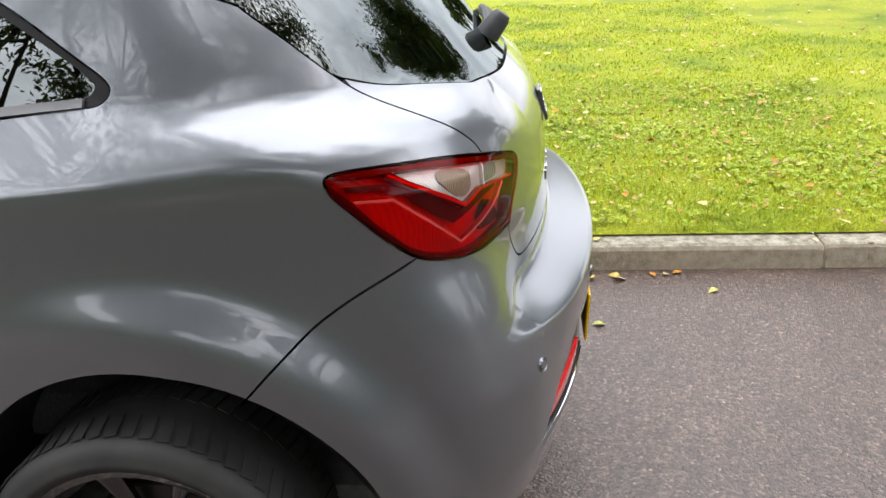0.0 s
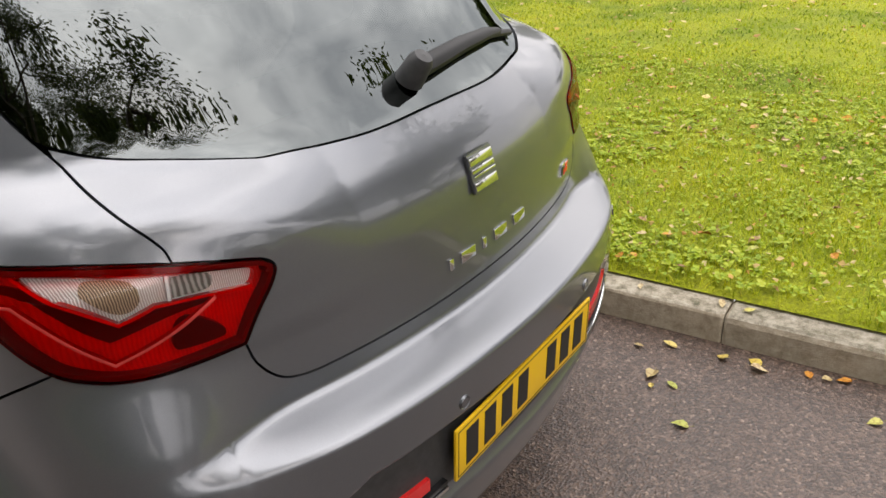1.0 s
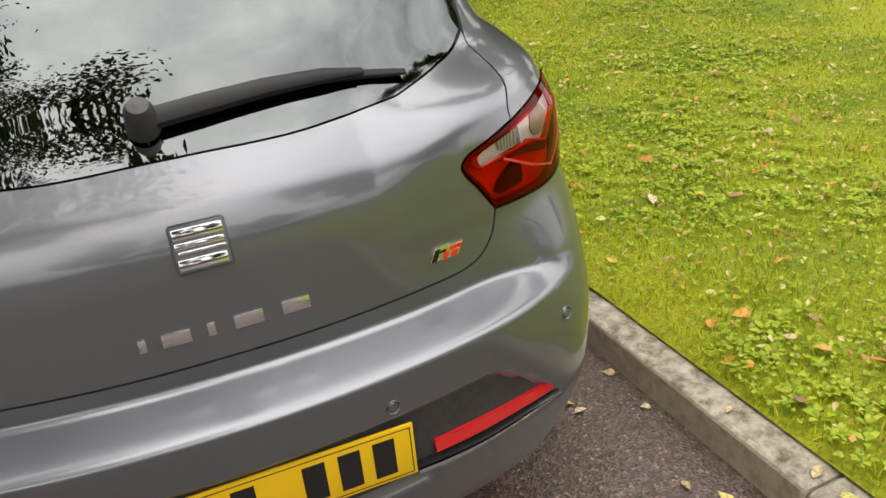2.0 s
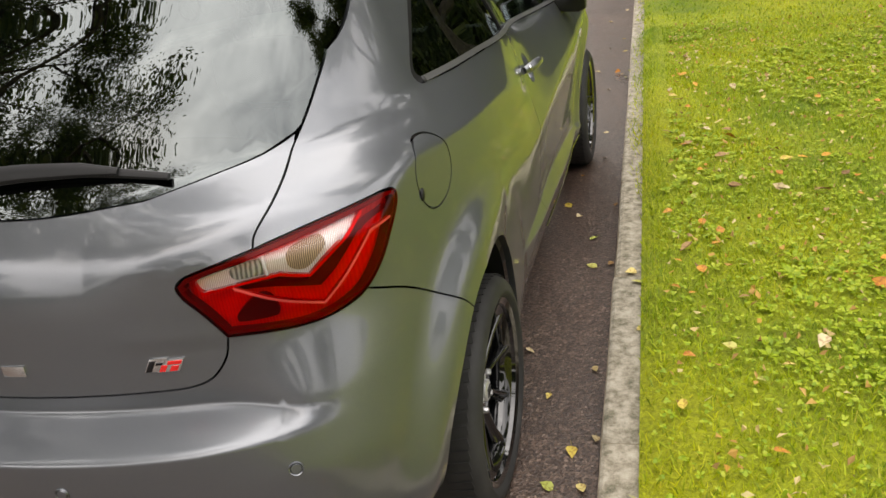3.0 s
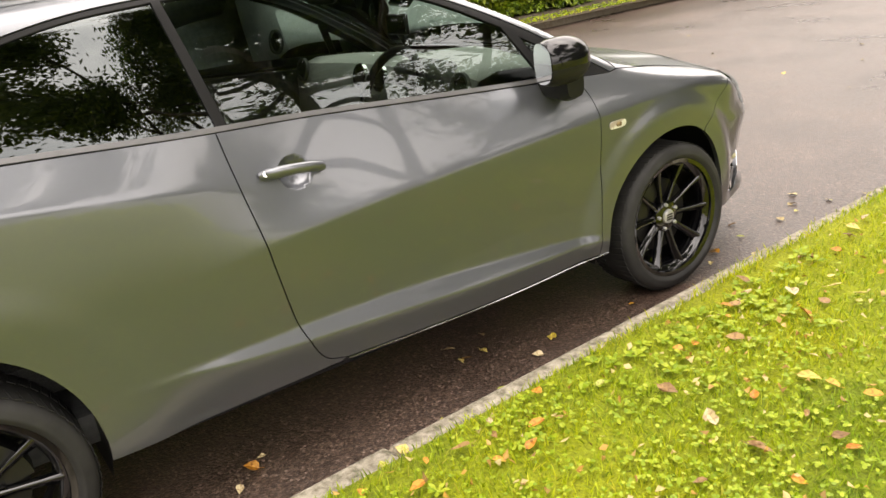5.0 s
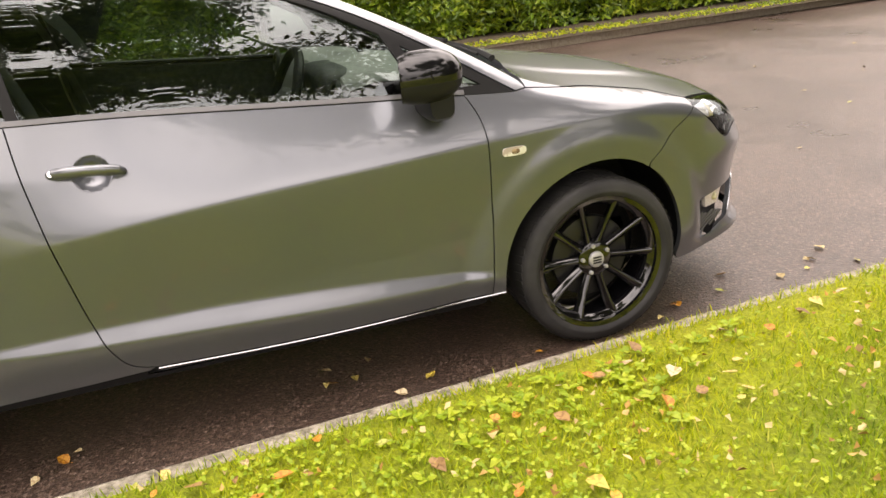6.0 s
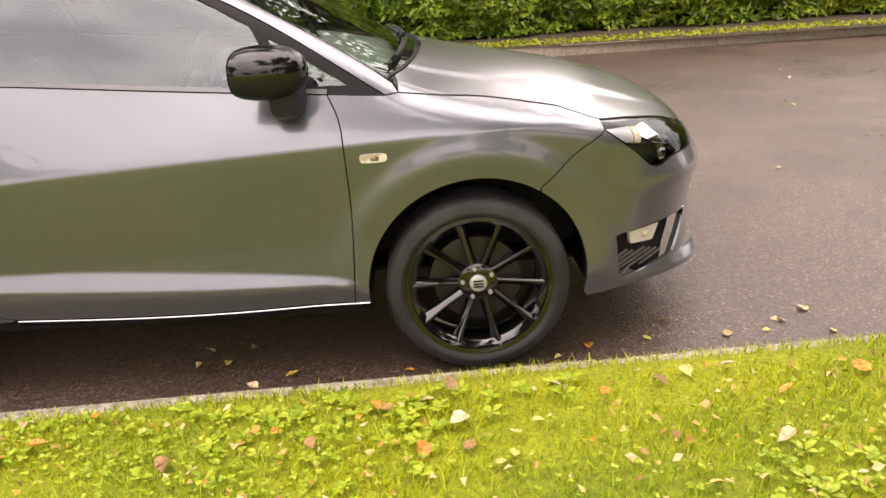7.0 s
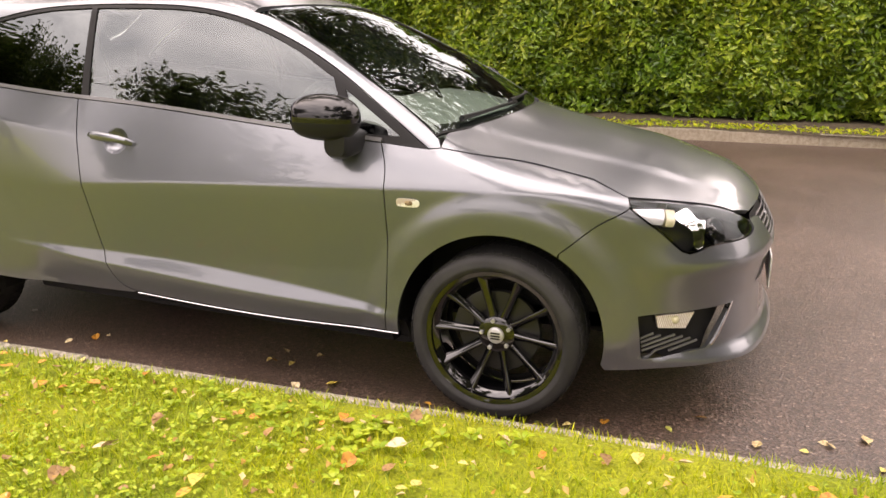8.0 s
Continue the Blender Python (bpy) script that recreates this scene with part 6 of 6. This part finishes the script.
ON_LAWN = ((1.30, 2.15, "orange"), (1.22, 2.35, "brown"), (1.72, 1.94, "yellow"), (1.67, 1.77, "orange"), (1.80, 1.59, "brown"), (1.65, 1.61, "pale"), (1.45, 1.99, "brown"), (1.32, 2.75, "orange"), (1.56, 2.48, "yellow"), (1.40, 2.36, "pale"), (1.41, 1.21, "orange"), (1.48, 1.63, "brown"), (1.35, 1.28, "orange"), (1.67, 1.60, "pale"), (1.92, 1.75, "brown"), (1.82, 1.58, "brown"), (1.78, 1.95, "orange"), (1.31, 2.17, "brown"), (1.49, 1.64, "brown"), (1.29, 1.07, "brown"), (1.34, 0.90, "orange"), (1.88, 1.97, "orange"), (1.39, -0.30, "orange"), (1.42, -0.45, "pale"), (1.45, -0.53, "orange"), (1.49, -0.00, "orange"), (2.20, 1.87, "orange"), (1.65, 0.48, "pale"), (2.10, 0.66, "pale"), (1.40, 0.44, "lime"), (1.86, 0.83, "orange"), (1.93, 0.35, "brown"))
for x, y, key in ON_ROAD:
    drop_leaf(min(x, KERB_X - 0.02 + float(kerb_line(y))), y, 0.006, key, "on the road", rng.uniform(0.75, 1.05))
for x, y, key in ON_LAWN:
    drop_leaf(x, y, float(lawn_height(np.array(x), np.array(y))) + 0.026, key, "on the lawn", rng.uniform(0.95, 1.25))
for k in range(26):
    y = rng.uniform(-3, 6.5)
    x = KERB_X + float(kerb_line(y)) - abs(rng.normal(0, 0.16)) - 0.02
    drop_leaf(x, y, 0.006, ("pale", "yellow", "lime", "orange", "pale", "brown")[int(rng.integers(0, 6))], "on the road", rng.uniform(0.6, 1.0))
for k in range(30):
    drop_leaf(rng.uniform(-4.5, 0.9), rng.uniform(3.6, 9.5), 0.006, ("pale", "yellow", "pale", "lime")[int(rng.integers(0, 4))], "on the road", rng.uniform(0.6, 1.0))
for k in range(8):
    drop_leaf(rng.uniform(1.08, 1.17), rng.uniform(-2, 1), LAWN_Z + 0.004, ("pale", "yellow", "lime")[int(rng.integers(0, 3))], "on the kerb", 0.8)
for k in range(260):
    x, y = 1.22 + 2.6 * rng.uniform(0, 1) ** 1.5, rng.uniform(-2.6, 4.6)
    drop_leaf(x, y, float(lawn_height(np.array(x), np.array(y))) + 0.020, ("pale", "yellow", "orange", "brown", "orange", "lime", "brown", "orange")[int(rng.integers(0, 8))], "on the lawn", rng.uniform(0.55, 1.1))


def joined_leaves(count, x0, x1, y0, y1, least=0.018, most=0.036):
    """Leaves too far to tell apart, in one mesh."""
    v, f = [], []
    for _ in range(count):
        x, y, a, s = rng.uniform(x0, x1), rng.uniform(y0, y1), rng.uniform(0, 6.28), rng.uniform(least, most)
        z = float(lawn_height(np.array(x), np.array(y))) + 0.024
        k = len(v)
        for b, r in ((0, 1.0), (1.3, 0.6), (3.14, 1.0), (4.9, 0.6)):
            v.append((x + s * r * math.cos(a + b), y + s * r * math.sin(a + b), z + rng.uniform(-0.008, 0.012)))
        f.append((k, k + 1, k + 2, k + 3))
    litter = leafy("scattered_leaves", [(0.0, (0.42, 0.34, 0.13)), (0.3, (0.50, 0.40, 0.18)), (0.6, (0.42, 0.23, 0.03)), (1.0, (0.20, 0.12, 0.03))], 0.6, 0.0)
    tagged(mesh_of("leaf_scatter", v, f, litter), "scattered yellow and brown leaves across the lawn", "leaves", kind="stuff")


joined_leaves(1500, 2.5, 9.0, -8.0, 9.0)
joined_leaves(3800, 1.22, 4.0, -2.6, 5.0, 0.005, 0.016)

# Hedge and trees.
def leaf_cloud(name, places, normals, size, mat, parent, label, flat=0.5):
    """Folded leaves at given places, facing roughly along the given ways."""
    n = len(places)
    r = normals + rng.normal(0, flat, (n, 3))
    r /= np.linalg.norm(r, axis=1, keepdims=True)
    a = np.cross(r, rng.normal(0, 1, (n, 3)))
    a /= np.linalg.norm(a, axis=1, keepdims=True)
    b = np.cross(r, a)
    s = (size * rng.uniform(0.6, 1.3, n))[:, None]
    fold = r * s * 0.18
    v = np.stack([places - a * s, places - a * s * 0.2 + b * s * 0.42 + fold, places + a * s, places - a * s * 0.2 - b * s * 0.42 + fold], 1).reshape(-1, 3)
    k = np.arange(n)[:, None] * 4
    faces = np.concatenate([k + [0, 1, 2], k + [0, 2, 3]], 0)
    return mesh_of(name, v, faces, mat, parent, label, "stuff")


hedge = thing("hedge", "dense clipped laurel hedge across the road", "hedge", (-7.2, 4.0, 0.1))
# A dark box inside; its near-black green stands in for shade between the leaves.
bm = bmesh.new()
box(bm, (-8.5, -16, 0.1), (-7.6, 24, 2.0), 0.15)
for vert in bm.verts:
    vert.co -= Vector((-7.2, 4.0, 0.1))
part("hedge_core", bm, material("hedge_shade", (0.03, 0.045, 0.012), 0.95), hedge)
n = 120000
y, z = rng.uniform(-5, 12, n), 0.17 + 1.95 * rng.uniform(0, 1, n) ** 1.1
lump = 0.10 * np.sin(2.1 * y + 1.3 * np.sin(3 * z)) + 0.07 * np.sin(5.3 * y + 4 * z) + 0.05 * np.sin(11 * y - 7 * z)
thin = 0.5 + 0.5 * np.sin(3.1 * y + 2.2 * np.sin(4.4 * z + y))
keep = (z > 0.38 + 0.12 * np.sin(3.7 * y) + 0.10 * np.sin(1.3 * y)) | (rng.uniform(0, 1, n) < 0.40)
x = -7.12 + lump - np.abs(rng.normal(0, 0.13, n)) - 0.08 * (z < 0.45)
keep &= rng.uniform(0, 1, n) < 0.75 + 0.25 * thin
p = np.stack([x, y, z], 1)[keep] - (-7.2, 4.0, 0.1)
leaf_cloud("hedge_leaves", p, np.tile((0.75, 0.0, 0.65), (len(p), 1)), 0.056, LAUREL, hedge, "glossy laurel leaves", 0.55)
n = 5000
p = np.stack([rng.uniform(-8.5, -7.1, n), rng.uniform(-16, 24, n), 2.05 + rng.normal(0, 0.08, n)], 1) - (-7.2, 4.0, 0.1)
leaf_cloud("hedge_top_leaves", p, np.tile((0.2, 0.0, 1.0), (n, 1)), 0.07, LAUREL, hedge, "glossy laurel leaves", 0.5)

v = [(FAR_KERB_X - 0.10, -60, 0.115), (FAR_KERB_X - 0.10, 60, 0.115), (-7.0, 60, 0.14), (-7.0, -60, 0.14), (-60, 60, 0.14), (-60, -60, 0.14)]
tagged(mesh_of("verge", v, [(0, 1, 2, 3), (3, 2, 4, 5)], SOIL), "narrow strip of soil and moss under the hedge", "verge", kind="structure")
blades_far = rng.uniform(0, 1, (3500, 2))
p = np.stack([FAR_KERB_X - 0.14 - 0.5 * blades_far[:, 0] ** 1.5, -3 + 15 * blades_far[:, 1], np.full(3500, 0.145)], 1)
leaf_cloud("verge_moss", p, np.tile((0.2, 0.0, 1.0), (len(p), 1)), 0.03, BLADE, None, "tufts of yellow-green moss and grass behind the far kerb", 0.5)
tagged(bpy.data.objects["verge_moss"], category="moss")


def tree(name, x, y, height, spread, seed, leaves, label, bare=0.0, leaf=0.085):
    """A tapered trunk that forks into limbs, and a crown of many small leaves hung on their ends."""
    r = np.random.default_rng(seed)
    top = thing(name, label, "tree", (x, y, 0.1))
    wood, tips = bmesh.new(), []

    def grow(at, way, length, radius, depth):
        pts, way = [Vector(at)], Vector(way).normalized()
        for _ in range(4):
            way = (way + Vector(r.normal(0, 0.16, 3)) + Vector((0, 0, 0.05))).normalized()
            pts.append(pts[-1] + way * length / 4)
        radii = [radius * (1 - 0.11 * k) for k in range(5)]
        tube(wood, pts, radii, 7 if depth < 2 else 4, caps=False)
        if depth == 4:
            tips.extend(pts[1:])
            return
        if depth == 3:
            tips.extend(pts[2:])
        for k in range(3 if depth else 5):
            out = Vector((math.cos(k * 2.4 + r.uniform(0, 6)), math.sin(k * 2.4 + r.uniform(0, 6)), r.uniform(-0.1, 0.5)))
            grow(pts[-1 if k < 2 else 3 - (k % 2)], way * 0.55 + out * spread, length * r.uniform(0.6, 0.8), radius * 0.55, depth + 1)

    grow((0, 0, 0), (0, 0, 1), height * 0.34, height * 0.015, 0)
    part("trunk", wood, BARK, top)
    tips = np.array([tuple(t) for t in tips])
    pick = r.integers(0, len(tips), leaves)
    if bare:
        pick = pick[(np.sin(pick * 12.9898) + 1) / 2 > bare]
    p = tips[pick] + r.normal(0, height * 0.022, (len(pick), 3))
    leaf_cloud("crown", p, np.tile((0.0, 0.0, 1.0), (len(p), 1)), leaf, CANOPY, top, "many small dark leaves", 0.8)
    return top


tree("tree", -7.2, -2.6, 17.5, 1.0, 3, 46000, "tall broadleaf tree overhanging the road by the hedge", 0.15, 0.095)
tree("tree", -10.5, 3.5, 18, 0.85, 5, 30000, "tall broadleaf tree behind the hedge", 0.5, 0.10)
tree("tree", -12, -1.5, 13.0, 0.9, 6, 24000, "broadleaf tree behind the hedge", 0.6, 0.11)
tree("tree", -9.0, -5.8, 14.0, 1.0, 9, 36000, "broadleaf tree overhanging the hedge", 0.05, 0.10)
tree("tree", -17, 11.5, 8.5, 0.9, 7, 24000, "broadleaf tree behind the hedge", 0.1, 0.10)
tree("tree", 7.8, 5.4, 12.5, 0.9, 14, 80000, "tall broadleaf tree standing on the lawn", 0.05, 0.08)
tree("tree", 5.2, 13.5, 14, 0.9, 15, 42000, "tall broadleaf tree standing on the lawn", 0.0, 0.11)
# Unseen trees; those behind the car are added to darken what the tailgate reflects.
for k, (x, y, h) in enumerate(((-22, -7, 4), (-23, 1, 3.5), (-20, 9, 4), (-17, 17, 10), (-14, -14, 9), (-3, -18, 11), (3, -20, 12), (8.5, -14, 15), (10.5, -12.2, 13.5), (11.8, -10.3, 13.0), (20, -4.5, 6.0), (3.4, 17, 15), (28, 3, 9), (24, 10, 10), (17, 17, 13), (11, 21, 15), (6, 25, 16), (1.5, 29, 16))):
    tree("tree", x, y, h, 0.95, 20 + k, 30000 if 8 < x < 14 and y < 0 else 13000, "leafy tree out of view at the far edge of the lawn" if x > 0 else "leafy tree added out of view on the road side", 0.0, 0.12 if 8 < x < 14 and y < 0 else 0.19)

def shrub_belt(x0, x1, y, height, label, mat=CANOPY):
    """A long unseen bank of shrubs: a dark core wrapped in leaves, with an uneven top."""
    top = thing("shrubbery", label, "shrubs", ((x0 + x1) / 2, y, 0.1))
    at = np.array(((x0 + x1) / 2, y, 0.1))
    n = 16000
    x = rng.uniform(x0, x1, n)
    crest = height * (0.8 + 0.16 * np.sin(0.7 * x) + 0.08 * np.sin(1.9 * x + 1))
    z = 0.1 + crest * rng.uniform(0, 1, n)
    p = np.stack([x, y + rng.normal(0, 0.5, n), z], 1) - at
    leaf_cloud("shrub_leaves", p, np.tile((0.0, -0.6 * np.sign(y), 0.7), (n, 1)), 0.24, mat, top, "dark shrub leaves" if mat is CANOPY else "olive shrub leaves", 0.7)
    bm = bmesh.new()
    box(bm, (x0 - at[0], 0.2, 0.0), (x1 - at[0], 1.0, height * 0.6), 0.1)
    part("shrub_core", bm, SOIL, top)
    return top


# Unseen shrub banks, added to block bright sky from the car's reflections.
shrub_belt(2.6, 16.0, 17.0, 10.5, "unseen tall dense dark shrubs added to darken the window reflections")
shrub_belt(-5.0, 42.0, 33.0, 5.5, "unseen long bank of dark shrubs added to darken the door reflections")
bank = shrub_belt(-14.0, 18.0, 0.0, 6.6, "unseen bank of shrubs added to even out the bonnet reflection", LAUREL)
bank.location, bank.rotation_euler = (-14.5, 3.0, 0.1), (0, 0, radians(-90))
shrub_belt(-14.0, 30.0, -30.0, 5.0, "unseen long bank of dark shrubs added far behind the car")

# Kerb stones, one by one.
def kerb_stone(length, width, height, worn):
    bm, rings = bmesh.new(), []
    for y, low in ((0.002, 0.007), (0.012, 0.0), (0.3, 0.0), (0.62, 0.0), (length - 0.012, 0.0), (length - 0.002, 0.007)):
        a, b = random.uniform(-0.002, 0.002), random.uniform(-0.002, 0.002)
        edge = ((0.0, -0.12), (0.0 + a + low * 0.6, height - worn - low), (worn * 0.3 + a + low * 0.6, height - worn * 0.3 - low + b), (worn + low, height - low + b), (width, height - low * 0.6 + b), (width, -0.12))
        rings.append([bm.verts.new((x, y, z)) for x, z in edge])
    for p, q in zip(rings, rings[1:]):
        for i in range(5):
            bm.faces.new((p[i], q[i], q[i + 1], p[i + 1]))
    bm.faces.new(rings[0])
    bm.faces.new(rings[-1][::-1])
    bmesh.ops.recalc_face_normals(bm, faces=bm.faces)
    mesh = bpy.data.meshes.new("kerb_stone")
    bm.to_mesh(mesh)
    bm.free()
    mesh.materials.append(CONCRETE)
    return mesh


for name, x, height, width, count, y0, text in (("kerb", KERB_X, 0.100, 0.13, 24, -0.85 - 9 * 0.915, "weathered concrete kerb stones along the lawn"), ("far_kerb", FAR_KERB_X - 0.13, 0.115, 0.13, 34, -0.5 - 10 * 0.915, "weathered concrete kerb stones below the hedge")):
    row = thing(name, text, "kerb", (x, 0, 0), kind="structure")
    row.rotation_euler = (0, 0, 0.028 if name == "kerb" else 0.03)
    stones = [kerb_stone(0.915, width, height, w) for w in (0.012, 0.016, 0.02)]
    for k in range(count):
        ob = new("kerb_stone", stones[k % 3])
        ob.parent = row
        ob.location = (random.uniform(-0.003, 0.003), y0 + k * 0.915, random.uniform(-0.003, 0.003))
